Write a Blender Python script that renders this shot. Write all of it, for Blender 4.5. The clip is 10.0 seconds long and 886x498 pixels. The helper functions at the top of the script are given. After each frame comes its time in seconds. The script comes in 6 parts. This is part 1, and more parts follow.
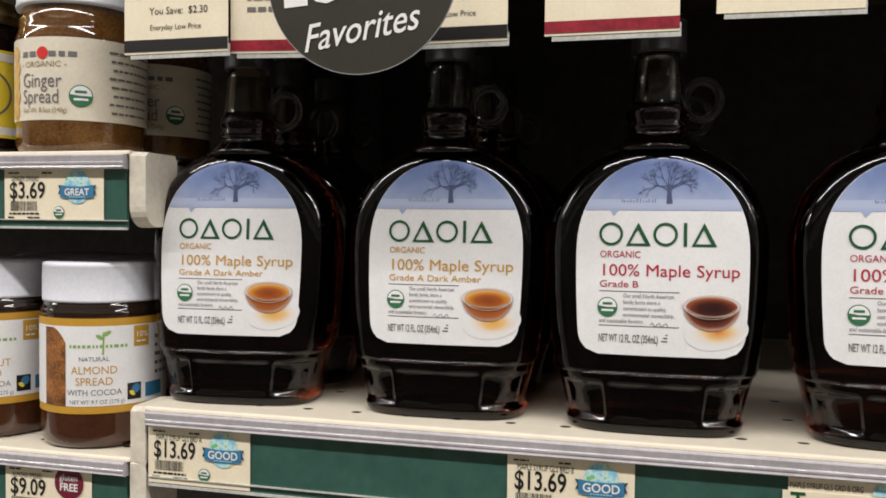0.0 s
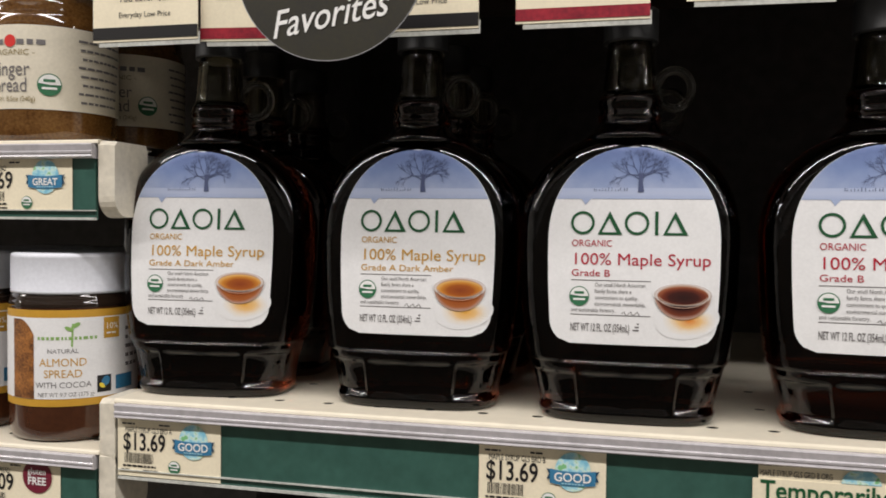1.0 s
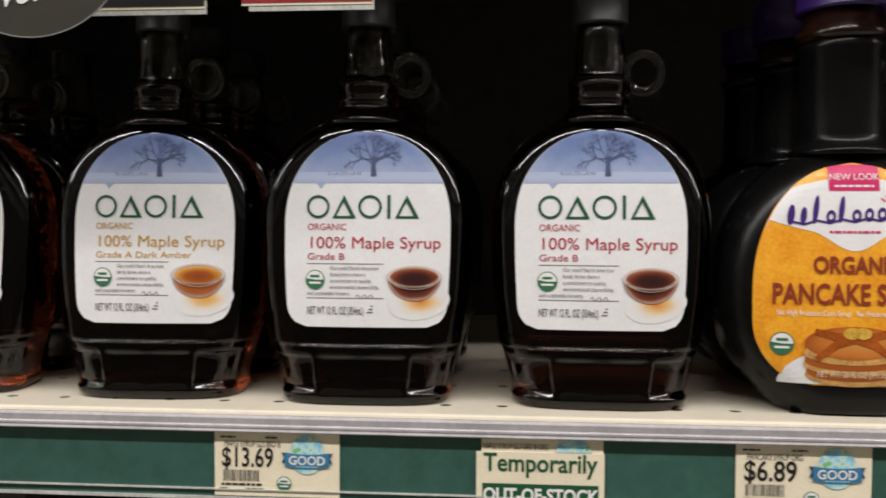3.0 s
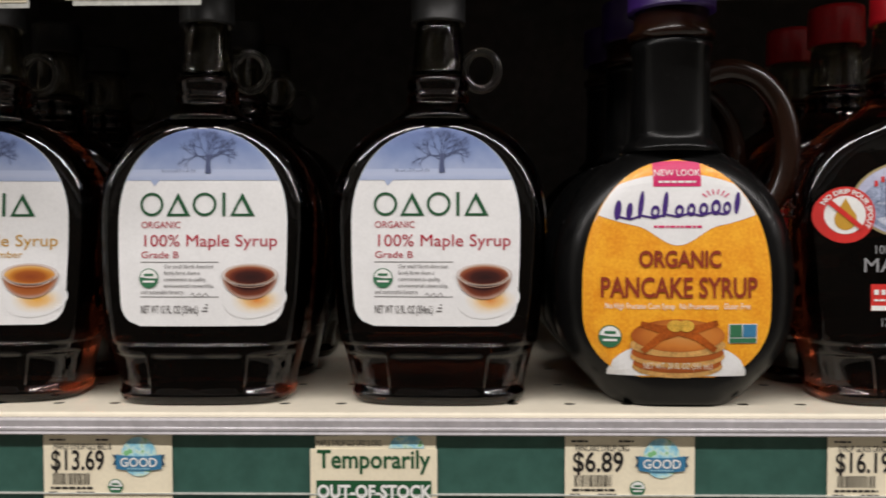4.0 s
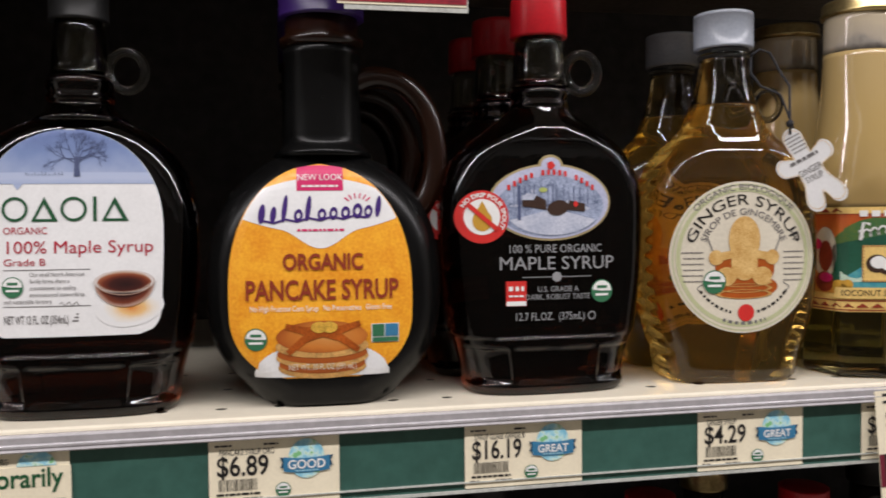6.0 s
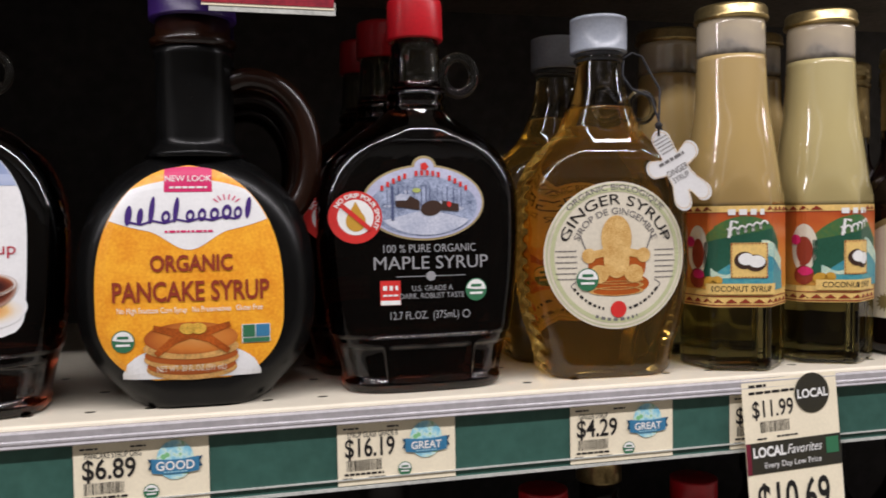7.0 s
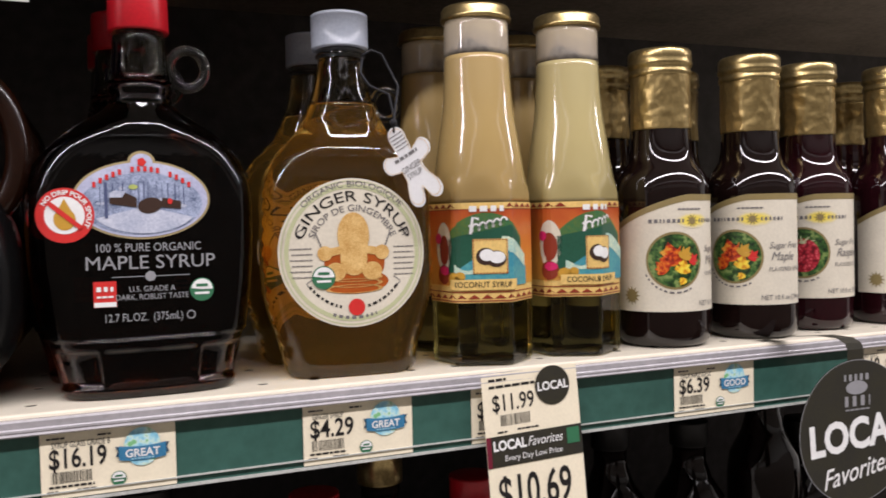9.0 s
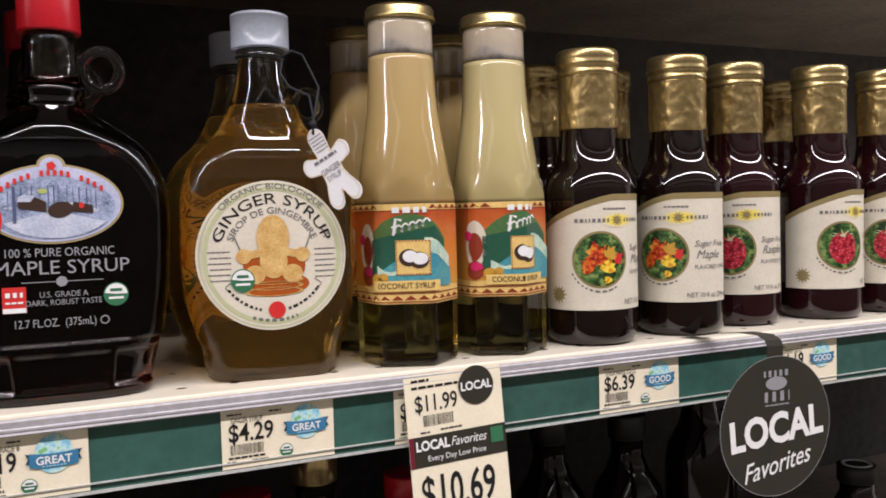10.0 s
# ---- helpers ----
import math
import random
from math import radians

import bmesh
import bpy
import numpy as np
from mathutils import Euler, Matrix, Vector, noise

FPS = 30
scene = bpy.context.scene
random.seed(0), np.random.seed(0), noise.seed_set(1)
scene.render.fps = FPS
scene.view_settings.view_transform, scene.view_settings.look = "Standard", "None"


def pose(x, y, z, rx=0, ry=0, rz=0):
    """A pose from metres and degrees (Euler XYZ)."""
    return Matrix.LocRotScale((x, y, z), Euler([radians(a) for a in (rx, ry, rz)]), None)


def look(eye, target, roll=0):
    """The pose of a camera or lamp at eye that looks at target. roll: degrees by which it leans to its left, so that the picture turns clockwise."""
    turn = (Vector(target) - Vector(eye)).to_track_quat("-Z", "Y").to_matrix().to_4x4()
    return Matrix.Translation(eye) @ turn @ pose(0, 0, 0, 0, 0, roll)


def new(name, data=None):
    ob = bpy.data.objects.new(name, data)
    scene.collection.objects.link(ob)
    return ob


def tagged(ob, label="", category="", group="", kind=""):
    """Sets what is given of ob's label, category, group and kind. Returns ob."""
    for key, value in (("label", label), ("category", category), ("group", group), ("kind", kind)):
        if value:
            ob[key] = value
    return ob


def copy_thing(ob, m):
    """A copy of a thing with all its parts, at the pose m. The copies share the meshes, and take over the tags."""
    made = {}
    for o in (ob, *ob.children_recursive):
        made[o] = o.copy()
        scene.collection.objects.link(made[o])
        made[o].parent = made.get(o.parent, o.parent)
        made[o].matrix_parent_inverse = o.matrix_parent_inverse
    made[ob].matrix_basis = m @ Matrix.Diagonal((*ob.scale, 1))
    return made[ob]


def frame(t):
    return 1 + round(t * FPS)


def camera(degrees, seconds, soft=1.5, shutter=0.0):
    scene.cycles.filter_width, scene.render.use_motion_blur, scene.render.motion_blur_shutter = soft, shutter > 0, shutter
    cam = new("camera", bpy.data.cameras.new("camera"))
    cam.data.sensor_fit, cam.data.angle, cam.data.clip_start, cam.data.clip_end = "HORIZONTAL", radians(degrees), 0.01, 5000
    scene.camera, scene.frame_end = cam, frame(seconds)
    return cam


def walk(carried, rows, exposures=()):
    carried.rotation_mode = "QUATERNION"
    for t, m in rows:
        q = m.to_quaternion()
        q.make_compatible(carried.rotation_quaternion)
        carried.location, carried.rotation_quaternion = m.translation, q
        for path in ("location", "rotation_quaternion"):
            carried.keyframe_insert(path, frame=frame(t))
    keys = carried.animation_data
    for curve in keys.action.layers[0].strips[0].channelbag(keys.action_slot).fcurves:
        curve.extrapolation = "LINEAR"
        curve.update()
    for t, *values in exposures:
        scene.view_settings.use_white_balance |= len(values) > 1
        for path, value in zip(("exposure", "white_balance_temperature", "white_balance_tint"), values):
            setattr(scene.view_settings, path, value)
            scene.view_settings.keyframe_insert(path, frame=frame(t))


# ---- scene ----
cam = camera(56.0, 10.0, soft=1.7, shutter=0.4)
PATH = [
    (0.0, (0.0247, 0.0233, 1.4083), (-0.0242, 0.2171, 1.4020), 0.6),
    (0.5, (0.0271, 0.0252, 1.4053), (-0.0207, 0.2193, 1.3989), 0.6),
    (1.0, (0.0314, 0.0272, 1.4026), (-0.0142, 0.2218, 1.3964), 0.6),
    (1.5, (0.0423, 0.0306, 1.4020), (0.0022, 0.2264, 1.3942), 0.5),
    (2.0, (0.0556, 0.0338, 1.4027), (0.0250, 0.2312, 1.3928), 0.5),
    (2.5, (0.0748, 0.0355, 1.4002), (0.0528, 0.2340, 1.3916), 0.4),
    (4.0, (0.1578, 0.0389, 1.3956), (0.1542, 0.2387, 1.3886), -0.1),
    (4.5, (0.1799, 0.0394, 1.3929), (0.1864, 0.2392, 1.3859), -0.1),
    (5.0, (0.2011, 0.0391, 1.3916), (0.2200, 0.2381, 1.3847), -0.1),
    (5.5, (0.2305, 0.0362, 1.3948), (0.2571, 0.2343, 1.3878), -0.5),
    (6.0, (0.2450, 0.0286, 1.3975), (0.2834, 0.2248, 1.3900), -0.6),
    (7.5, (0.3083, 0.0076, 1.3973), (0.3611, 0.2003, 1.3899), -1.1),
    (8.0, (0.3301, 0.0025, 1.3926), (0.3893, 0.1934, 1.3856), -1.3),
    (8.5, (0.3523, 0.0011, 1.3881), (0.4203, 0.1891, 1.3810), -1.4),
    (9.0, (0.3693, -0.0064, 1.3883), (0.4440, 0.1790, 1.3825), -1.4),
    (9.5, (0.3822, -0.0121, 1.3926), (0.4613, 0.1714, 1.3853), -1.4),
    (10.0, (0.3947, -0.0177, 1.3949), (0.4762, 0.1648, 1.3863), -1.6),
]
walk(cam, [(t, look(eye, to, roll)) for t, eye, to, roll in PATH], exposures=[(0.0, 0.16, 6550, 10), (0.5, 0.14, 6550, 10), (1.0, 0.09, 6550, 10), (2.5, 0.06, 6550, 10), (4.5, 0.06, 6550, 11), (6.0, 0.10, 6400, 13), (7.5, 0.22, 6270, 15), (10.0, 0.34, 6280, 17)])

# ---- light: the fluorescent rows over the aisle ----
world = bpy.data.worlds.new("store")
scene.world = world
world.use_nodes = True
world.node_tree.nodes["Background"].inputs[0].default_value = (0.9, 0.95, 1.0, 1)
world.node_tree.nodes["Background"].inputs[1].default_value = 0.02


def strip_lamp(name, x, y, z, long, wide, watts, color):
    data = bpy.data.lights.new(name, "AREA")
    data.shape, data.size, data.size_y, data.energy, data.color = "RECTANGLE", long, wide, watts, color
    ob = new(name, data)
    ob.matrix_world = pose(x, y, z)
    return ob


strip_lamp("aisle_lamp", 0.3, -0.62, 2.9, 12.0, 0.12, 196, (1.0, 0.957, 0.94))
strip_lamp("far_aisle_lamp", 0.3, -2.3, 2.9, 12.0, 0.12, 9, (1.0, 0.957, 0.94))


# ---- materials ----
def material(name, color, rough=0.5, metal=0.0, grain=0.06, scale=60.0, bump=0.0, bump_scale=400.0, trans=0.0, ior=1.45, coat=0.0, noise_color=None):
    m = bpy.data.materials.new(name)
    m.use_nodes = True
    nt = m.node_tree
    b = nt.nodes["Principled BSDF"]
    b.inputs["Roughness"].default_value = rough
    b.inputs["Metallic"].default_value = metal
    b.inputs["Transmission Weight"].default_value = trans
    b.inputs["IOR"].default_value = ior
    b.inputs["Coat Weight"].default_value = coat
    b.inputs["Coat Roughness"].default_value = 0.05
    tc = nt.nodes.new("ShaderNodeTexCoord")
    if grain > 0:
        n1 = nt.nodes.new("ShaderNodeTexNoise")
        n1.inputs["Scale"].default_value = scale
        n1.inputs["Detail"].default_value = 6
        n2 = nt.nodes.new("ShaderNodeTexNoise")
        n2.inputs["Scale"].default_value = scale * 9
        n2.inputs["Detail"].default_value = 3
        add = nt.nodes.new("ShaderNodeMath")
        add.operation = "ADD"
        ramp = nt.nodes.new("ShaderNodeMapRange")
        ramp.inputs["From Min"].default_value = 0.7
        ramp.inputs["From Max"].default_value = 1.3
        mix = nt.nodes.new("ShaderNodeMix")
        mix.data_type = "RGBA"
        other = noise_color or tuple(c * (1 - 2.2 * grain) for c in color)
        mix.inputs[6].default_value = (*other, 1)
        mix.inputs[7].default_value = (*(min(1, c * (1 + grain)) for c in color), 1)
        nt.links.new(tc.outputs["Object"], n1.inputs["Vector"])
        nt.links.new(tc.outputs["Object"], n2.inputs["Vector"])
        nt.links.new(n1.outputs["Fac"], add.inputs[0])
        nt.links.new(n2.outputs["Fac"], add.inputs[1])
        nt.links.new(add.outputs[0], ramp.inputs["Value"])
        nt.links.new(ramp.outputs[0], mix.inputs[0])
        nt.links.new(mix.outputs[2], b.inputs["Base Color"])
    else:
        b.inputs["Base Color"].default_value = (*color, 1)
    if bump > 0:
        n3 = nt.nodes.new("ShaderNodeTexNoise")
        n3.inputs["Scale"].default_value = bump_scale
        n3.inputs["Detail"].default_value = 4
        bp = nt.nodes.new("ShaderNodeBump")
        bp.inputs["Strength"].default_value = bump
        bp.inputs["Distance"].default_value = 0.001
        nt.links.new(tc.outputs["Object"], n3.inputs["Vector"])
        nt.links.new(n3.outputs["Fac"], bp.inputs["Height"])
        nt.links.new(bp.outputs[0], b.inputs["Normal"])
    return m


def ramp_colors(ramp, stops):
    """Fills a colour ramp with (position, colour) stops."""
    while len(ramp.elements) < len(stops):
        ramp.elements.new(1.0)
    for e, (pos, col) in zip(ramp.elements, stops):
        e.position, e.color = pos, (*col, 1)


def graded(name, stops, center=None, size=(0.01, 0.01), span=None, wobble=0.08, scale=160.0, rough=0.4, coat=0.1):
    """A printed colour blend: outwards from a center, or upwards through a span of heights, broken up by fine mottling."""
    m = bpy.data.materials.new(name)
    m.use_nodes = True
    nt = m.node_tree
    b = nt.nodes["Principled BSDF"]
    b.inputs["Roughness"].default_value = rough
    b.inputs["Coat Weight"].default_value = coat
    tc = nt.nodes.new("ShaderNodeTexCoord")
    mp = nt.nodes.new("ShaderNodeMapping")
    mp.vector_type = "TEXTURE"
    if center:
        mp.inputs["Location"].default_value = (center[0], 0, center[1])
        mp.inputs["Scale"].default_value = (size[0], 1e6, size[1])
        ln = nt.nodes.new("ShaderNodeVectorMath")
        ln.operation = "LENGTH"
        value = ln.outputs["Value"]
        nt.links.new(mp.outputs[0], ln.inputs[0])
    else:
        mp.inputs["Location"].default_value = (0, 0, span[0])
        mp.inputs["Scale"].default_value = (1, 1, span[1] - span[0])
        sep = nt.nodes.new("ShaderNodeSeparateXYZ")
        value = sep.outputs["Z"]
        nt.links.new(mp.outputs[0], sep.inputs[0])
    nt.links.new(tc.outputs["Object"], mp.inputs["Vector"])
    n = nt.nodes.new("ShaderNodeTexNoise")
    n.inputs["Scale"].default_value = scale
    n.inputs["Detail"].default_value = 6
    nt.links.new(tc.outputs["Object"], n.inputs["Vector"])
    ma = nt.nodes.new("ShaderNodeMath")
    ma.operation = "MULTIPLY_ADD"
    ma.inputs[1].default_value = wobble * 4
    ma.inputs[2].default_value = -wobble * 2
    nt.links.new(n.outputs["Fac"], ma.inputs[0])
    add = nt.nodes.new("ShaderNodeMath")
    add.operation = "ADD"
    nt.links.new(value, add.inputs[0])
    nt.links.new(ma.outputs[0], add.inputs[1])
    cr = nt.nodes.new("ShaderNodeValToRGB")
    ramp_colors(cr.color_ramp, stops)
    nt.links.new(add.outputs[0], cr.inputs[0])
    nt.links.new(cr.outputs[0], b.inputs["Base Color"])
    return m


def mottled(name, stops, scale=300.0, cells=False, rough=0.4, stretch=1.0):
    """A printed picture surface: patches of several colours, or round cells."""
    m = bpy.data.materials.new(name)
    m.use_nodes = True
    nt = m.node_tree
    b = nt.nodes["Principled BSDF"]
    b.inputs["Roughness"].default_value = rough
    tc = nt.nodes.new("ShaderNodeTexCoord")
    mp = nt.nodes.new("ShaderNodeMapping")
    mp.inputs["Scale"].default_value = (stretch, 1, 1)
    nt.links.new(tc.outputs["Object"], mp.inputs["Vector"])
    tex = nt.nodes.new("ShaderNodeTexVoronoi" if cells else "ShaderNodeTexNoise")
    tex.inputs["Scale"].default_value = scale
    tex.inputs["Detail"].default_value = 0 if cells else 5
    nt.links.new(mp.outputs[0], tex.inputs["Vector"])
    cr = nt.nodes.new("ShaderNodeValToRGB")
    ramp_colors(cr.color_ramp, stops)
    nt.links.new(tex.outputs["Distance" if cells else "Fac"], cr.inputs[0])
    nt.links.new(cr.outputs[0], b.inputs["Base Color"])
    return m


def ink(name, color, rough=0.45):
    return material(name, color, rough, grain=0.04, scale=200)


DECK = material("shelf_enamel", (0.80, 0.735, 0.595), 0.30, grain=0.035, scale=14, bump=0.03, bump_scale=900)
BRACKET = material("bracket_enamel", (0.70, 0.65, 0.54), 0.42, grain=0.08, scale=30)
BRACKETGREY = material("bracket_grey", (0.16, 0.15, 0.135), 0.5, grain=0.12, scale=40)
GREEN = material("green_strip", (0.040, 0.108, 0.086), 0.22, grain=0.10, scale=14, coat=0.6)
RAIL = material("clear_rail", (0.50, 0.48, 0.50), 0.2, grain=0.08, scale=30, coat=0.5)
LIPCLEAR = material("clear_lip", (0.55, 0.56, 0.52), 0.15, grain=0.12, scale=50, coat=0.5)
# back panel and upright; also the dark sheet painting shade behind the deck holes
DARKBACK = material("dark_back_and_hole_shade", (0.075, 0.07, 0.07), 0.6, grain=0.2, scale=8)
# shelf deck with the shade above and below put into its brown
SHADEDDECK = material("shaded_shelf_deck", (0.20, 0.165, 0.135), 0.55, grain=0.2, scale=15)
FLOOR = material("vinyl_floor", (0.36, 0.34, 0.30), 0.3, grain=0.1, scale=3)
CEIL = material("ceiling_board", (0.62, 0.61, 0.58), 0.9, grain=0.05, scale=6)
OPPOSITE = material("aisle_goods", (0.11, 0.09, 0.07), 0.7, grain=0.4, scale=9, noise_color=(0.03, 0.03, 0.03))
TAGPAPER = material("tag_card", (0.845, 0.765, 0.575), 0.42, grain=0.035, scale=60, coat=0.15)
WHITEPAPER = material("white_label", (0.80, 0.80, 0.80), 0.38, grain=0.03, scale=70, coat=0.1)
CREAMPAPER = material("cream_label", (0.70, 0.645, 0.52), 0.45, grain=0.04, scale=60)
BLACK = ink("black_ink", (0.012, 0.011, 0.011))
GREY = ink("grey_ink", (0.16, 0.15, 0.15))
WHITE = ink("white_ink", (0.82, 0.82, 0.80))
CHARCOAL = material("charcoal_card", (0.016, 0.015, 0.012), 0.5, grain=0.3, scale=55, noise_color=(0.030, 0.027, 0.014))
MAROON = ink("maroon_ink", (0.16, 0.012, 0.030))
REDBAND = material("red_band_print", (0.30, 0.022, 0.035), 0.3, grain=0.25, scale=45, noise_color=(0.16, 0.012, 0.025), coat=0.5)
RED = ink("red_ink", (0.62, 0.030, 0.025))
CRIMSON = ink("crimson_ink", (0.42, 0.012, 0.035))
PINK = ink("pink_ink", (0.62, 0.018, 0.13))
LOGOGREEN = ink("logo_green", (0.010, 0.085, 0.030))
SEALGREEN = ink("seal_green", (0.035, 0.16, 0.075))
GOLDINK = ink("gold_ink", (0.55, 0.30, 0.035))
BROWNINK = ink("brown_ink", (0.26, 0.035, 0.014))
PURPLE = ink("purple_ink", (0.045, 0.012, 0.16))
BADGE = material("badge_blue", (0.045, 0.20, 0.36), 0.4, grain=0.1, scale=150)
BADGEGLOBE = mottled("badge_globe", ((0.38, (0.20, 0.50, 0.66)), (0.50, (0.36, 0.66, 0.74)), (0.58, (0.62, 0.78, 0.70)), (0.64, (0.20, 0.50, 0.22))), scale=230)
SKY = graded("winter_sky_print", ((0.0, (0.36, 0.42, 0.60)), (0.30, (0.25, 0.32, 0.52)), (0.6, (0.18, 0.25, 0.46)), (1.0, (0.12, 0.17, 0.36))), span=(0.117, 0.141), wobble=0.22, scale=75)
SNOW = graded("snow_print", ((0.0, (0.36, 0.43, 0.62)), (0.5, (0.44, 0.50, 0.67)), (1.0, (0.42, 0.49, 0.67))), span=(0.1135, 0.119), wobble=0.15, scale=90)
TREE = ink("tree_print", (0.075, 0.095, 0.19))
AMBERPRINT = material("amber_print", (0.40, 0.085, 0.010), 0.4, grain=0.08, scale=40)
BOWLRIM = ink("bowl_rim_print", (0.52, 0.36, 0.28))
ORANGE = material("orange_label", (0.84, 0.41, 0.028), 0.4, grain=0.12, scale=75, noise_color=(0.76, 0.27, 0.012), coat=0.1)
PANCAKE = graded("pancake_print", ((0.0, (0.62, 0.27, 0.07)), (0.6, (0.58, 0.19, 0.03)), (1.0, (0.38, 0.09, 0.014))), (0.0, 0.0365), (0.0240, 0.0095), wobble=0.10, scale=120)
PANCAKEEDGE = material("pancake_edge_print", (0.66, 0.36, 0.11), 0.45, grain=0.2, scale=90)
SYRUPSTREAK = material("syrup_streak_print", (0.42, 0.09, 0.010), 0.4, grain=0.2, scale=90)
BUTTER = material("butter_print", (0.72, 0.42, 0.06), 0.4, grain=0.2, scale=150)
SYRUPGLASS = material("dark_syrup_glass", (0.075, 0.0140, 0.0055), 0.05, grain=0, trans=1.0, ior=1.42, bump=0.45, bump_scale=44)
BLACKPLASTIC = material("black_plastic", (0.0040, 0.0040, 0.0040), 0.25, grain=0.2, scale=40, bump=0.03, bump_scale=250, ior=1.27)
CLEAR = material("clear_glass", (0.46, 0.46, 0.42), 0.02, grain=0, trans=1.0, ior=1.42)
BROWNHANDLE = material("brown_translucent_handle", (0.022, 0.007, 0.003), 0.2, grain=0.2, scale=40, trans=0.35)
GINGERSYRUP = material("ginger_syrup_glass", (0.84, 0.53, 0.12), 0.03, grain=0.08, scale=20, trans=0.975, noise_color=(0.78, 0.46, 0.09), bump=0.12, bump_scale=40)
GINGERNECK = material("clear_ginger_neck", (0.66, 0.50, 0.24), 0.03, grain=0, trans=1.0, ior=1.45, bump=0.3, bump_scale=60)
GINGERJAM = material("ginger_spread", (0.15, 0.075, 0.022), 0.10, grain=0.12, scale=70, noise_color=(0.07, 0.026, 0.006), coat=0.6)
COCOA = material("cocoa_spread", (0.062, 0.021, 0.009), 0.10, grain=0.12, scale=40, coat=0.7)
COCMILK = graded("coconut_cream", ((0.0, (0.34, 0.230, 0.085)), (0.45, (0.43, 0.300, 0.115)), (1.0, (0.49, 0.35, 0.150))), span=(0.098, 0.19), wobble=0.10, scale=28, rough=0.12, coat=0.9)
COCMILK2 = graded("pale_coconut_cream", ((0.0, (0.39, 0.32, 0.140)), (0.45, (0.48, 0.40, 0.185)), (1.0, (0.52, 0.44, 0.215))), span=(0.098, 0.19), wobble=0.10, scale=28, rough=0.12, coat=0.9)
COCOLIVE = material("olive_coconut_syrup", (0.66, 0.58, 0.22), 0.02, grain=0, trans=1.0, ior=1.40)
HAZE = graded("hazy_empty_glass", ((0.0, (0.10, 0.09, 0.085)), (0.25, (0.30, 0.27, 0.23)), (0.45, (0.42, 0.36, 0.28)), (1.0, (0.50, 0.42, 0.30))), span=(0.188, 0.207), wobble=0.30, scale=60, rough=0.06, coat=0.8)
REDCAP = material("red_plastic_cap", (0.50, 0.010, 0.018), 0.32, grain=0.08, scale=60)
PURPLECAP = material("purple_plastic_cap", (0.028, 0.009, 0.09), 0.35, grain=0.08, scale=60)
BLACKCAP = material("black_plastic_cap", (0.007, 0.007, 0.007), 0.5, grain=0.1, scale=60)
WHITECAP = material("white_lid", (0.74, 0.76, 0.82), 0.35, grain=0.04, scale=50)
FROSTCAP = material("frosted_cap", (0.52, 0.56, 0.64), 0.25, grain=0.06, scale=60, trans=0.4)
GOLD = material("gold_lid", (0.50, 0.38, 0.17), 0.28, metal=0.9, grain=0.15, scale=50)
FOIL = material("gold_foil", (0.48, 0.35, 0.145), 0.30, metal=0.85, grain=0.10, scale=45, bump=0.5, bump_scale=120)
BERRYSYRUP = material("dark_berry_syrup", (0.008, 0.0035, 0.003), 0.04, grain=0.2, scale=30, coat=0.3)
BERRYRED = material("red_berry_syrup", (0.016, 0.003, 0.0045), 0.04, grain=0.2, scale=30, coat=0.3)
DARKGLASS = material("dark_glass_rim", (0.020, 0.012, 0.008), 0.05, grain=0.1, scale=40, coat=0.6)
STRING = material("black_cord", (0.012, 0.012, 0.016), 0.7, grain=0.2, scale=900)


# ---- building helpers ----
def part(name, bm, mat, parent, label="", smooth=True):
    """Links a bmesh as one mesh object under a thing or a part."""
    me = bpy.data.meshes.new(name)
    bmesh.ops.recalc_face_normals(bm, faces=bm.faces)
    bm.to_mesh(me)
    bm.free()
    if smooth:
        me.shade_smooth()
    me.materials.append(mat)
    ob = new(name, me)
    ob.parent = parent
    if label:
        tagged(ob, label)
    return ob


def flat_part(name, bm, mat, parent, label=""):
    """As part(), for printed sheets that face outwards."""
    me = bpy.data.meshes.new(name)
    bm.to_mesh(me)
    bm.free()
    me.materials.append(mat)
    ob = new(name, me)
    ob.parent = parent
    if label:
        tagged(ob, label)
    return ob


def thing(name, label, category, group=""):
    return tagged(new(name), label, category, group)


def box(bm, x0, x1, y0, y1, z0, z1, bevel=0.0):
    made = bmesh.ops.create_cube(bm, size=1.0, matrix=Matrix.Translation(((x0 + x1) / 2, (y0 + y1) / 2, (z0 + z1) / 2)) @ Matrix.Diagonal((x1 - x0, y1 - y0, z1 - z0, 1)))
    if bevel:
        edges = {e for v in made["verts"] for e in v.link_edges}
        bmesh.ops.bevel(bm, geom=list(edges), offset=bevel, segments=2, affect="EDGES", profile=0.5)
    return bm


def loft(bm, rings, close=True, cap_low=True, cap_high=True):
    rows = [[bm.verts.new(p) for p in ring] for ring in rings]
    n = len(rows[0])
    for a, b in zip(rows, rows[1:]):
        for i in range(n if close else n - 1):
            j = (i + 1) % n
            bm.faces.new((a[i], a[j], b[j], b[i]))
    if cap_low:
        bm.faces.new(rows[0][::-1])
    if cap_high:
        bm.faces.new(rows[-1])
    return bm


def lathe(profile, n=48, cap_low=True, cap_high=True):
    """A solid of revolution from (radius, height) pairs."""
    bm = bmesh.new()
    return loft(bm, [[(r * math.cos(2 * math.pi * i / n), r * math.sin(2 * math.pi * i / n), z) for i in range(n)] for r, z in profile], True, cap_low, cap_high)


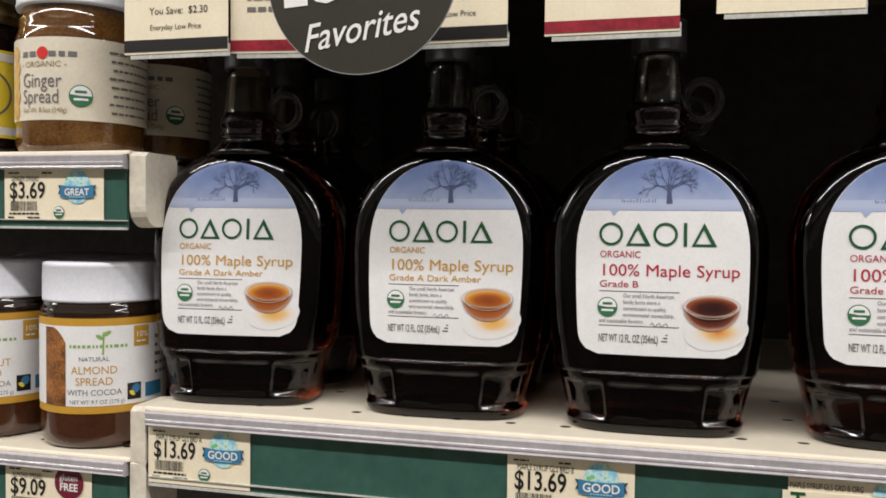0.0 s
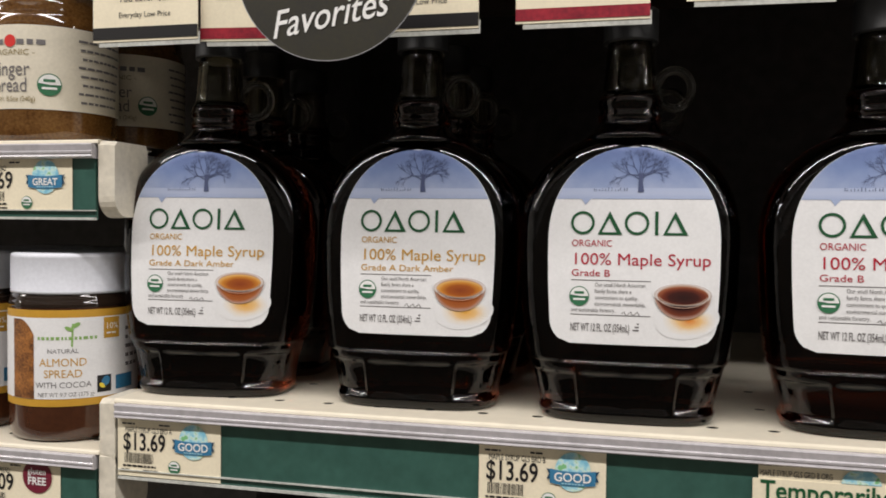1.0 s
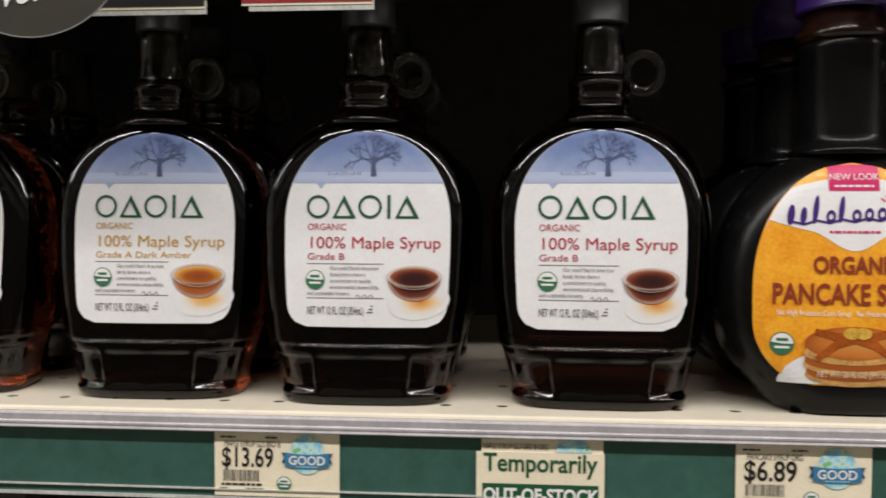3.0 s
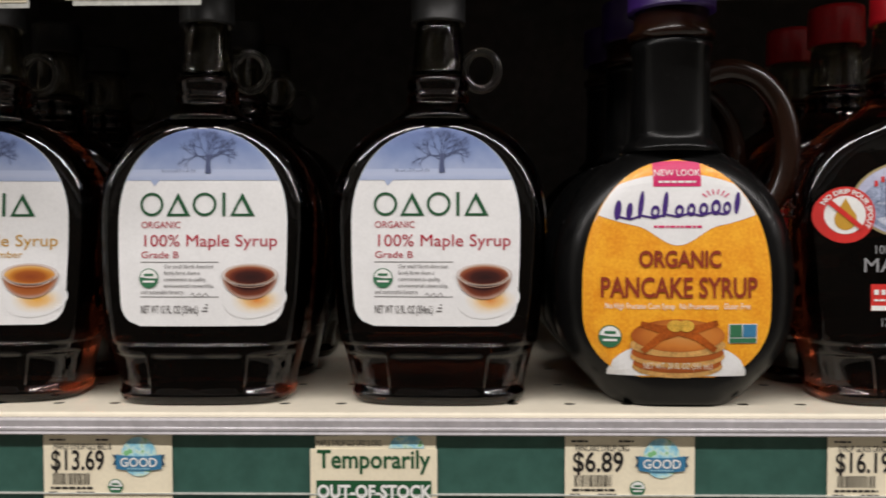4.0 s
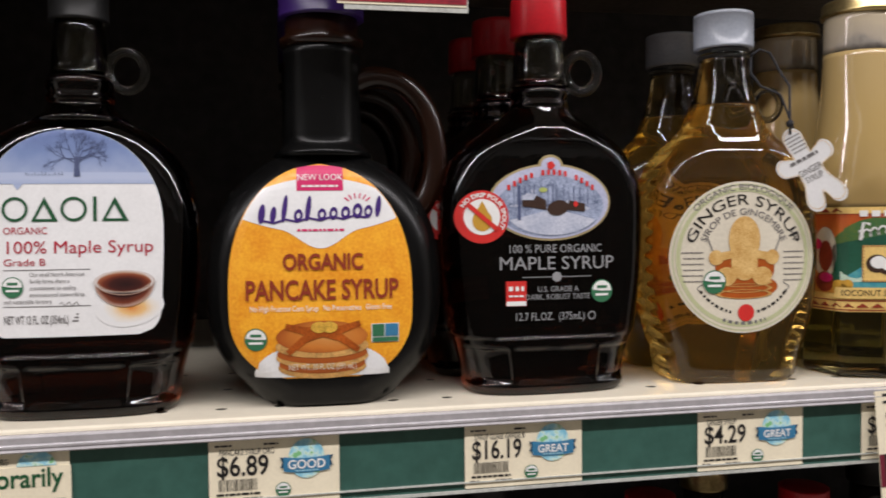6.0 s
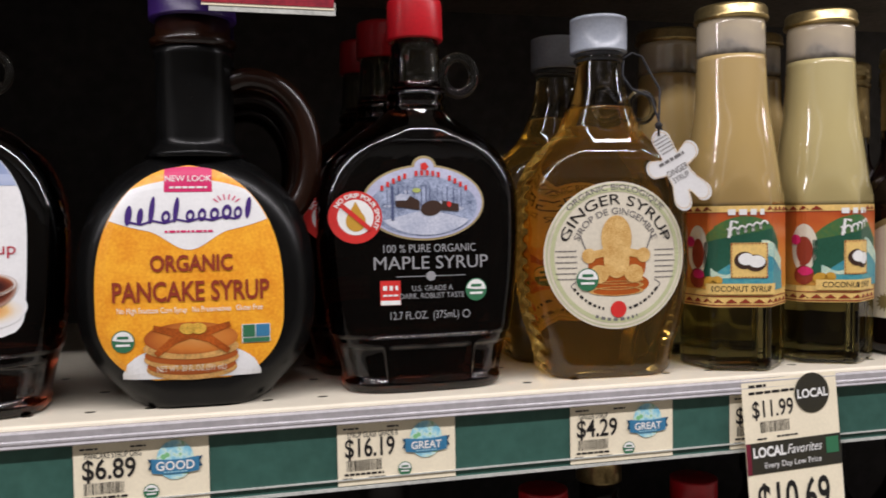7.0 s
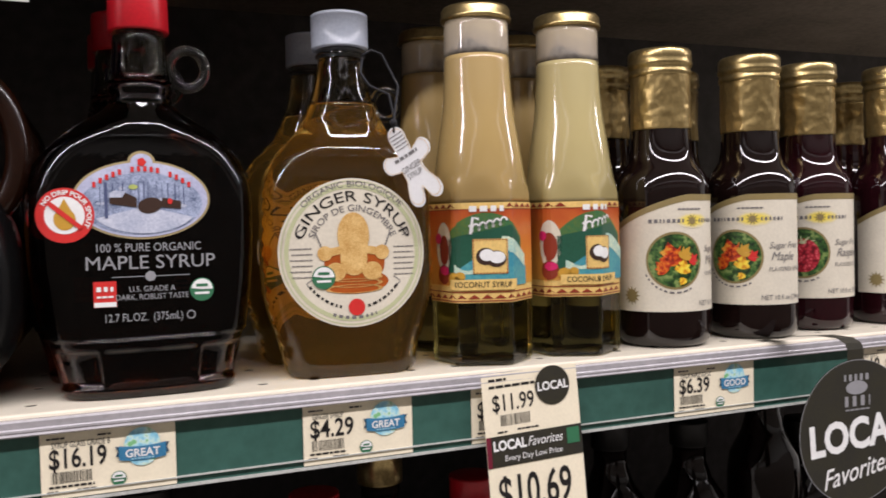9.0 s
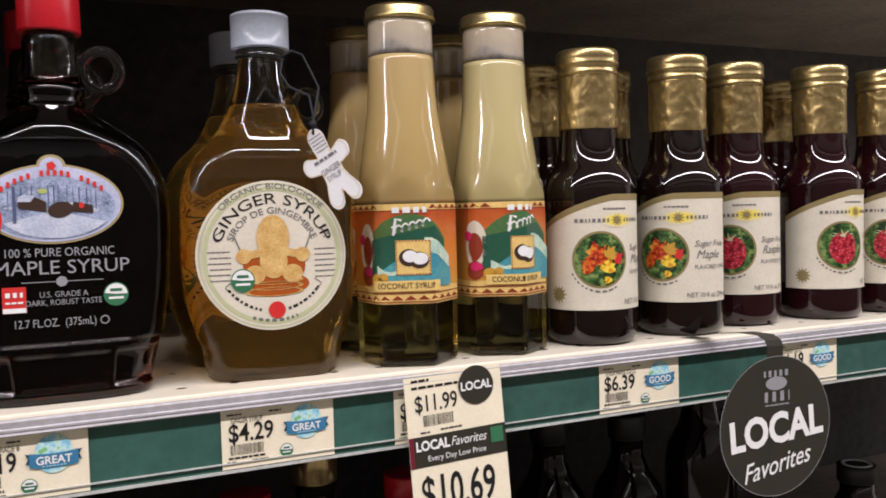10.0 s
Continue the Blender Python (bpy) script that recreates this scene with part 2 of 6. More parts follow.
def eased(table, h):
    """Smooth value at h of a table of (height, value)."""
    if h <= table[0][0]:
        return table[0][1]
    for i in range(len(table) - 1):
        (a, va), (b, vb) = table[i], table[i + 1]
        if h <= b:
            pa = table[i - 1] if i else table[0]
            pb = table[i + 2] if i + 2 < len(table) else table[-1]
            ma = (vb - pa[1]) / (b - pa[0])
            mb = (pb[1] - va) / (pb[0] - a)
            sec = (vb - va) / (b - a)
            if sec * ma <= 0:
                ma = 0.0
            if sec * mb <= 0:
                mb = 0.0
            if sec == 0:
                return va
            ma = max(-3 * abs(sec), min(3 * abs(sec), ma))
            mb = max(-3 * abs(sec), min(3 * abs(sec), mb))
            t, w = (h - a) / (b - a), b - a
            return va * (2 * t**3 - 3 * t**2 + 1) + ma * w * (t**3 - 2 * t**2 + t) + vb * (3 * t**2 - 2 * t**3) + mb * w * (t**3 - t**2)
    return table[-1][1]


def flask_ring(a, b, n, h, count=200, dent=0.0, lobes=0):
    """One level of a flask; dent sinks panels between upright ribs, lobes across its front."""
    out = []
    for i in range(count):
        w = 2 * math.pi * i / count
        c, s = math.cos(w), math.sin(w)
        x = a * math.copysign(abs(c) ** (2 / n), c)
        y = b * math.copysign(abs(s) ** (2 / n), s)
        k = 1.0
        if dent:
            q = (x / a * 0.5 + 0.5) * lobes
            near = abs(q - round(q)) * 2 * a / lobes
            k = 1 - dent * (1 - math.exp(-((near / 0.0020) ** 4)))
        out.append((x * k, y * k, h))
    return out


def round_front(radius, turn=0.0):
    """Maps a label's (u, v) round a cylinder; u runs along its girth."""
    def place(u, v, off=0.0):
        r = eased(radius, v) if isinstance(radius, list) else radius
        w = u / r + turn
        return Vector(((r + off) * math.sin(w), -(r + off) * math.cos(w), v))
    return place


def flat_front(u, v, off=0.0):
    return Vector((u, -off, v))


def sheet(bm, place, left, right, z0, z1, nx=16, nz=16, off=0.0003):
    """A sheet between the outlines left(v) and right(v)."""
    rows = []
    for j in range(nz + 1):
        v = z0 + (z1 - z0) * j / nz
        a, b = left(v) if callable(left) else left, right(v) if callable(right) else right
        rows.append([bm.verts.new(place(a + (b - a) * i / nx, v, off)) for i in range(nx + 1)])
    for a, b in zip(rows, rows[1:]):
        for i in range(nx):
            bm.faces.new((a[i], a[i + 1], b[i + 1], b[i]))
    return bm


def disc(bm, place, cu, cv, ru, rv, off=0.0005, inner=0.0, a0=0.0, a1=360.0, n=32, rings=3, tilt=0.0):
    """An ellipse, ring or sector; angles in degrees, anticlockwise from the right."""
    full = abs(a1 - a0) >= 359.9
    rows = []
    ct, st = math.cos(radians(tilt)), math.sin(radians(tilt))
    for j in range(rings + 1):
        k = max(1e-3, inner + (1 - inner) * j / rings)
        row = []
        for i in range(n if full else n + 1):
            w = radians(a0 + (a1 - a0) * i / n)
            du, dv = ru * k * math.cos(w), rv * k * math.sin(w)
            row.append(bm.verts.new(place(cu + du * ct - dv * st, cv + du * st + dv * ct, off)))
        rows.append(row)
    m = len(rows[0])
    for a, b in zip(rows, rows[1:]):
        for i in range(m if full else m - 1):
            j = (i + 1) % m
            bm.faces.new((a[i], b[i], b[j], a[j]))
    return bm


def bar(bm, place, u0, u1, v0, v1, off=0.0006, nx=4, slant=0.0):
    """A printed bar."""
    rows = []
    for v, s in ((v0, 0.0), (v1, slant)):
        rows.append([bm.verts.new(place(u0 + s + (u1 - u0) * i / nx, v, off)) for i in range(nx + 1)])
    for i in range(nx):
        bm.faces.new((rows[0][i], rows[0][i + 1], rows[1][i + 1], rows[1][i]))
    return bm


def stroke(bm, place, pts, width, off=0.0006):
    """A printed line through points (u, v), with a constant or given width."""
    n = len(pts)
    pairs = []
    for i, p in enumerate(pts):
        a, b = pts[max(0, i - 1)], pts[min(n - 1, i + 1)]
        d = Vector((b[0] - a[0], b[1] - a[1]))
        d = d.normalized() if d.length else Vector((1, 0))
        w = (width[i] if isinstance(width, list) else width) / 2
        pairs.append((bm.verts.new(place(p[0] - d.y * w, p[1] + d.x * w, off)), bm.verts.new(place(p[0] + d.y * w, p[1] - d.x * w, off))))
    for (a, b), (c, d) in zip(pairs, pairs[1:]):
        bm.faces.new((b, d, c, a))
    return bm


def words(bm, place, text, cu, cv, size, off=0.0007, align="CENTER", squeeze=1.0, arc=0.0, bold=0.0, shear=0.0, turn=0.0, crown=90.0):
    """Lettering with the built-in font; cv is the baseline. With arc it runs along a circle of that radius round (cu, cv), bending over the top."""
    data = bpy.data.curves.new("lettering", "FONT")
    data.body, data.size, data.align_x, data.resolution_u, data.offset, data.shear = text, size, align, 3, bold, shear
    data.fill_mode = "FRONT"
    ob = bpy.data.objects.new("lettering", data)
    me = bpy.data.meshes.new_from_object(ob)
    made = []
    ct, st = math.cos(radians(turn)), math.sin(radians(turn))
    for v in me.vertices:
        u, w = v.co.x * squeeze, v.co.y
        if arc:
            if arc > 0:
                ang = radians(crown) - u / arc
                p = (cu + (arc + w) * math.cos(ang), cv + (arc + w) * math.sin(ang))
            else:
                ang = radians(-crown) - u / arc
                p = (cu + (-arc - w) * math.cos(ang), cv + (-arc - w) * math.sin(ang))
        else:
            p = (cu + u * ct - w * st, cv + u * st + w * ct)
        made.append(bm.verts.new(place(p[0], p[1], off)))
    for f in me.polygons:
        try:
            face = bm.faces.new([made[i] for i in f.vertices])
        except ValueError:
            continue
    bpy.data.objects.remove(ob)
    bpy.data.curves.remove(data)
    bpy.data.meshes.remove(me)
    return bm


def panel(bm, place, u0, u1, low, high, nx=24, nz=10, off=0.0004):
    """A sheet between a lower and an upper edge, each a number or a function of u."""
    rows = []
    for i in range(nx + 1):
        u = u0 + (u1 - u0) * i / nx
        a, b = low(u) if callable(low) else low, high(u) if callable(high) else high
        rows.append([bm.verts.new(place(u, a + (b - a) * j / nz, off)) for j in range(nz + 1)])
    for a, b in zip(rows, rows[1:]):
        for j in range(nz):
            bm.faces.new((a[j], b[j], b[j + 1], a[j + 1]))
    return bm


def blob(bm, place, pts, off=0.0006):
    """A small printed shape with straight sides."""
    bm.faces.new([bm.verts.new(place(u, v, off)) for u, v in pts])
    return bm


def dashes(bm, place, u0, u1, v0, v1, seed=1, off=0.0007, mean=0.004):
    """A line of print too small to read, as bars."""
    rnd, u = random.Random(seed), u0
    while u < u1 - 0.0006:
        w = min(mean * rnd.uniform(0.5, 1.4), u1 - u)
        bar(bm, place, u, u + w, v0, v1, off, 2)
        u += w + (v1 - v0) * 0.55
    return bm


def arc_dashes(bm, place, cu, cv, r, size, a0, a1, seed=1, off=0.0007, mean=9.0):
    """The same along a circle; degrees."""
    rnd, w = random.Random(seed), a0
    while w < a1 - 0.5:
        d = min(mean * rnd.uniform(0.5, 1.3), a1 - w)
        disc(bm, place, cu, cv, r, r, off, inner=1 - size / r, a0=w, a1=w + d, n=4, rings=1)
        w += d + mean * 0.6
    return bm


def tube(points, radius, n=12, closed=False):
    """A round tube along points."""
    bm = bmesh.new()
    rings, m = [], len(points)
    pts = [Vector(p) for p in points]
    up = Vector((0, 1, 0))
    for i, p in enumerate(pts):
        a, b = (pts[i - 1], pts[(i + 1) % m]) if closed else (pts[max(0, i - 1)], pts[min(m - 1, i + 1)])
        d = (b - a).normalized()
        s = d.cross(up)
        s = s.normalized() if s.length > 1e-6 else Vector((1, 0, 0))
        t = s.cross(d).normalized()
        r = radius[i] if isinstance(radius, list) else radius
        rings.append([p + s * (r * math.cos(2 * math.pi * k / n)) + t * (r * math.sin(2 * math.pi * k / n)) for k in range(n)])
    if closed:
        rings.append(rings[0])
    return loft(bm, rings, True, not closed, not closed)


def hollow(profile, wall=0.0022, n=48):
    """A round glass tube with a wall, open inside."""
    inner = [(r - wall, z + (wall if k == 0 else 0)) for k, (r, z) in enumerate(profile)]
    return lathe(profile + inner[::-1] + profile[:1], n, False, False)


def ribbed(r, z0, z1, ribs=60, depth=0.0004, rim=0.0012, top=True):
    """A screw cap with fine upright ribs."""
    bm, n, rings = bmesh.new(), ribs * 2, []
    for z, k, deep in ((z0, r, 0), (z0 + rim, r, 0), (z0 + rim * 1.2, r, depth), (z1 - rim * 2, r, depth), (z1 - rim * 1.8, r, 0), (z1 - rim * 0.4, r * 0.995, 0), (z1, r * 0.94, 0)):
        rings.append([((k - deep * (i % 2)) * math.cos(2 * math.pi * i / n), (k - deep * (i % 2)) * math.sin(2 * math.pi * i / n), z) for i in range(n)])
    return loft(bm, rings)


def ground(t):
    """Removes the template from which copies were made."""
    for o in (*t.children_recursive, t):
        bpy.data.objects.remove(o)


# ---- the bay: shelves ----
FRONT, DEEP = 0.440, 0.86


def shelf(name, x0, x1, top, label, end_left=False, end_right=False, holes=True, dark=False):
    s = thing(name, label, "shelf")
    s.matrix_basis = pose(0, 0, top)
    bm = bmesh.new()
    y0, y1 = FRONT + 0.002, DEEP
    if holes:
        pitch, rows_y = 0.0291, (y0 + 0.0190, y0 + 0.0690, y0 + 0.1190)
        first = math.ceil((x0 + 0.004 + 0.1347) / pitch)
        cells, k = [], first
        while -0.1347 + (k + 0.5) * pitch < x1:
            cells.append((-0.1347 + (k - 0.5) * pitch, -0.1347 + (k + 0.5) * pitch, True))
            k += 1
        if cells[0][0] < x0:
            cells = cells[1:]
        cells = [(x0, cells[0][0], False), *cells, (cells[-1][1], x1, False)]
        edges_y = [y0]
        for ry in rows_y:
            edges_y += [ry - 0.008, ry + 0.008]
        edges_y.append(y1)
        for j in range(len(edges_y) - 1):
            a, b = edges_y[j], edges_y[j + 1]
            for u, w, pierced in cells:
                corner = [bm.verts.new(p) for p in ((u, a, 0), (w, a, 0), (w, b, 0), (u, b, 0))]
                if j % 2 == 1 and pierced:
                    cx, cy = (u + w) / 2, (a + b) / 2
                    hole = [bm.verts.new((cx + 0.0032 * math.cos(math.pi * (k / 6 - 0.75)), cy + 0.0030 * math.sin(math.pi * (k / 6 - 0.75)), 0)) for k in range(12)]
                    low = [bm.verts.new((v.co.x, v.co.y, -0.0005)) for v in hole]
                    for k in range(12):
                        bm.faces.new((hole[k], low[k], low[(k + 1) % 12], hole[(k + 1) % 12]))
                    for q in range(4):
                        c0, c1 = corner[q], corner[(q + 1) % 4]
                        hs = [hole[(3 * q + k) % 12] for k in range(4)]
                        bm.faces.new((c0, c1, *hs[::-1]))
                else:
                    bm.faces.new(corner)
        bmesh.ops.remove_doubles(bm, verts=bm.verts, dist=1e-6)
        flat_part("deck", bm, DECK, s)
        # sheet below the deck, coloured dark as the shade seen through the holes
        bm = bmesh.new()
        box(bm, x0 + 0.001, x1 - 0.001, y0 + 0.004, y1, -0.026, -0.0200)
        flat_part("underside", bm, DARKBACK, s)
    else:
        # solid deck; the dark version carries shade in its colour instead of cream enamel
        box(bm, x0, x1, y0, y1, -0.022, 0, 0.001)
        part("deck", bm, SHADEDDECK if dark else DECK, s, smooth=False)
    # rolled front edge of the deck
    bm = bmesh.new()
    prof = [(y0 + 0.0005, -0.0001), (y0 - 0.0012, 0.0002), (y0 - 0.0026, 0.0000), (y0 - 0.0034, -0.0008), (y0 - 0.0036, -0.0020), (y0 + 0.0005, -0.0020)]
    loft(bm, [[(x, y, z) for y, z in prof] for x in (x0, x1)])
    part("front_edge", bm, DECK, s, smooth=False)
    # clear plastic ticket rail with its moulded ridges
    bm = bmesh.new()
    yy = FRONT - 0.0020
    prof = [(yy + 0.003, -0.0021), (yy - 0.0020, -0.0022), (yy - 0.0028, -0.0030), (yy - 0.0020, -0.0062), (yy - 0.0029, -0.0068), (yy - 0.0027, -0.0078), (yy - 0.0021, -0.0084), (yy - 0.0027, -0.0096), (yy - 0.0008, -0.0106), (yy + 0.003, -0.0106)]
    loft(bm, [[(x, y, z) for y, z in prof] for x in (x0 + 0.002, x1 - 0.002)])
    part("ticket_rail", bm, RAIL, s, "ridged clear grey plastic rail", smooth=False)
    bm = bmesh.new()
    box(bm, x0 + 0.003, x1 - 0.003, FRONT + 0.0005, FRONT + 0.0030, -0.0450, -0.0106)
    flat_part("ticket_strip", bm, GREEN, s, "dark green ticket strip")
    bm = bmesh.new()
    for low, high in ((-0.0402, -0.0396), (-0.0452, -0.0438)):
        box(bm, x0 + 0.002, x1 - 0.002, FRONT - 0.0012, FRONT + 0.0004, low, high)
    part("ticket_lip", bm, LIPCLEAR, s, "clear plastic lower lip", smooth=False)
    for flag, xe, sgn in ((end_left, x0, -1), (end_right, x1, 1)):
        if flag:
            bm = bmesh.new()
            # rounded enamel end plate
            prof = []
            for k in range(7):
                w = math.pi / 2 * k / 6
                prof.append((FRONT - 0.001 + 0.012 - 0.012 * math.sin(w), -0.0440 + 0.012 - 0.012 * math.cos(w)))
            prof += [(FRONT - 0.001, -0.003), (FRONT + 0.002, -0.0005), (FRONT + 0.030, -0.0005), (FRONT + 0.032, -0.004)]
            for k in range(7):
                w = math.pi / 2 * k / 6
                prof.append((FRONT + 0.032 - 0.014 * (1 - math.cos(w)), -0.0300 - 0.014 * math.sin(w)))
            loft(bm, [[(xe + sgn * d, y, z) for y, z in prof] for d in (0.0, 0.0008)] + [[(xe + sgn * d, (y - FRONT - 0.015) * 0.97 + FRONT + 0.015, (z + 0.022) * 0.975 - 0.022) for y, z in prof] for d in (0.0100,)])
            part("end_plate", bm, BRACKET, s, "cream enamel end plate", smooth=False)
            bm = bmesh.new()
            arm = [(FRONT + 0.018, -0.0060), (FRONT + 0.36, -0.0060), (FRONT + 0.36, -0.030), (FRONT + 0.10, -0.036), (FRONT + 0.018, -0.036)]
            loft(bm, [[(xe + sgn * d, y, z) for y, z in arm] for d in (0.0030, 0.0060)])
            part("bracket_arm", bm, BRACKETGREY, s, "dull grey bracket arm", smooth=False)
    return s


shelf("shelf", -0.254, 1.75, 1.302, "cream steel shelf with green ticket strip holding syrup bottles", end_left=True)
shelf("shelf", -0.95, -0.264, 1.4475, "cream steel shelf with green ticket strip under ginger spread jars", end_right=True)
shelf("shelf", -0.95, -0.264, 1.2715, "cream steel shelf with green ticket strip under nut spread jars", end_right=True)
shelf("shelf", -0.254, 1.75, 1.632, "upper shelf over the syrup bottles, shade put into its brown deck", holes=False, dark=True)
# unseen shelf, added to keep the lamps off the jar bay below
shelf("shelf", -0.95, -0.264, 1.632, "unseen added shelf that shades the ginger spread jars, shade-brown deck", holes=False, dark=True)
shelf("shelf", -0.254, 1.75, 1.010, "lower shelf with bottles, deep shade put into its deck colour", holes=False, dark=True)


def slab(name, x0, x1, y0, y1, z0, z1, mat, label):
    bm = bmesh.new()
    box(bm, x0, x1, y0, y1, z0, z1)
    ob = flat_part(name, bm, mat, None)
    return tagged(ob, label, kind="structure")


slab("wall_back", -1.0, 1.8, DEEP + 0.002, DEEP + 0.06, 0.0, 2.1, DARKBACK, "dark back panel of the shelving")
slab("wall_divider", -0.2635, -0.2545, 0.62, DEEP, 0.0, 2.1, DARKBACK, "dark upright between two shelf bays")
slab("floor", -6.5, 7.0, -3.2, 1.0, -0.05, 0.0, FLOOR, "plain pale vinyl store floor")
slab("ceiling", -6.5, 7.0, -3.2, 1.0, 3.0, 3.05, CEIL, "white ceiling boards over the aisle")
slab("wall_aisle", -6.5, 7.0, -1.95, -1.9, 0.0, 1.9, OPPOSITE, "far side of the aisle with dim goods")
slab("wall_north", -6.5, 7.0, 1.0, 1.05, 0.0, 3.0, CEIL, "plain wall behind the shelving")
slab("wall_south", -6.5, 7.0, -3.25, -3.2, 0.0, 3.0, CEIL, "plain wall behind the far aisle")
slab("wall_west", -6.55, -6.5, -3.2, 1.0, 0.0, 3.0, CEIL, "plain end wall of the store")
slab("wall_east", 7.0, 7.05, -3.2, 1.0, 0.0, 3.0, CEIL, "plain end wall of the store")

# ---- maple syrup flasks ----
DECKZ = 1.3022


def arch(half, foot, top, power=2.5, steps=26):
    """Half widths from a height up to the crown of a rounded arch."""
    return [(foot + (top - foot) * math.sin(math.pi / 2 * k / steps), max(0.0006, half * max(0.0, 1 - math.sin(math.pi / 2 * k / steps) ** power) ** 0.5)) for k in range(steps + 1)]


class Slab:
    """A bottle body with gently bowed faces: a front outline pulled through a depth, with rounded edges."""

    def __init__(self, wide, deep, edge, low, high, bow=0.0055):
        self.wide, self.deep, self.edge, self.low, self.high, self.bow = wide, deep, edge, low, high, bow
        hs = [low + (high - low) * k / 260 for k in range(261)]
        self.rim = np.array([(eased(wide, h), h) for h in hs])

    def depth(self, x, h):
        d = float(np.sqrt(((self.rim - (abs(x), h)) ** 2).sum(axis=1)).min())
        b, r = eased(self.deep, h), eased(self.edge, h)
        b -= self.bow * min(1.0, abs(x) / 0.055) ** 2
        r = min(r, b - 0.0002)
        return b if d >= r else b - r + math.sqrt(max(0.0, r * r - (r - d) ** 2))

    def front(self, u, v, off=0.0):
        a = eased(self.wide, v) * 0.998
        return Vector((u, -self.depth(max(-a, min(a, u)), v) - off, v))

    def ring(self, h, count=150):
        a, out = eased(self.wide, h), []
        half = [a * math.cos(math.pi * k / (count // 2)) for k in range(count // 2 + 1)]
        ys = [self.depth(x * 0.99999, h) for x in half]
        out = [(x, y, h) for x, y in zip(half, ys)] + [(x, -y, h) for x, y in zip(half[::-1], ys[::-1])]
        return out


SYRUP_BASE_W = [(0.0, 0.0425), (0.002, 0.0445), (0.005, 0.0452), (0.007, 0.0446), (0.026, 0.0490), (0.0305, 0.0506)]
SYRUP_BASE_D = [(0.0, 0.0255), (0.002, 0.0272), (0.005, 0.0280), (0.007, 0.0276), (0.0305, 0.0282)]
SYRUP = Slab([(0.0305, 0.0508), (0.033, 0.0514), (0.060, 0.0546)] + arch(0.0560, 0.090, 0.1490), [(0.03, 0.0272), (0.06, 0.0266), (0.10, 0.0240), (0.130, 0.0215), (0.149, 0.0195)], [(0.03, 0.014), (0.10, 0.013), (0.149, 0.0115)], 0.0305, 0.1490)


def slab_flask(slab, facets=4):
    """A slab body over a foot of sunken panels between upright ribs."""
    rings = []
    for h in (0.0, 0.0008, 0.0018, 0.0030, 0.0045, 0.0056, 0.0064, 0.0072, 0.0080, 0.0088, 0.0095, 0.0110, 0.0150, 0.0200, 0.0235, 0.0245, 0.0252, 0.0260, 0.0280, 0.0296, 0.0303):
        k = 0.050 * max(0.0, min(1.0, (h - 0.0060) / 0.0026, (0.0256 - h) / 0.0014))
        rings.append(flask_ring(eased(SYRUP_BASE_W, h), eased(SYRUP_BASE_D, h), 3.2, h, 240, k, facets))
    rings += [slab.ring(slab.low + (slab.high - slab.low) * (1 - (1 - k / 95) ** 1.6), 238) for k in range(96)]
    return loft(bmesh.new(), rings)


def loop_handle(x, z, r, tube_r, y=0.0):
    pts = [(x + r * math.cos(w), y, z + r * math.sin(w) * 1.12) for w in [2 * math.pi * k / 28 for k in range(28)]]
    return tube(pts, tube_r, 12, closed=True)


def egg_label(half, z0, z1, corner, shoulder):
    """Half width at height v of a label with a round top and rounded lower corners."""
    def f(v):
        w = half
        if v < z0 + corner:
            d = (z0 + corner - v) / corner
            w = half - corner * 0.9 * (1 - math.sqrt(max(0, 1 - d * d)))
        if v > shoulder:
            d = (v - shoulder) / (z1 - shoulder)
            w = max(0.0012, half * math.sqrt(max(0.0, 1 - d ** 2.3)))
        if v < shoulder:
            w *= 1 - 0.055 * ((shoulder - v) / (shoulder - z0)) ** 2
        return w
    return f


def seal(place, cu, cv, r, parent, off=0.0008):
    bm = bmesh.new()
    disc(bm, place, cu, cv, r, r, off, n=28)
    base = flat_part("round_seal", bm, SEALGREEN, parent, "round green and white seal")
    bm = bmesh.new()
    disc(bm, place, cu, cv, r * 0.90, r * 0.90, off + 0.0002, a0=0, a1=172, n=16)
    bar(bm, place, cu - r * 0.6, cu + r * 0.6, cv - r * 0.42, cv - r * 0.22, off + 0.0002)
    flat_part("seal_field", bm, WHITE, base)
    bm = bmesh.new()
    bar(bm, place, cu - r * 0.48, cu + r * 0.48, cv + r * 0.24, cv + r * 0.48, off + 0.0004)
    flat_part("seal_bar", bm, SEALGREEN, base)
    return base


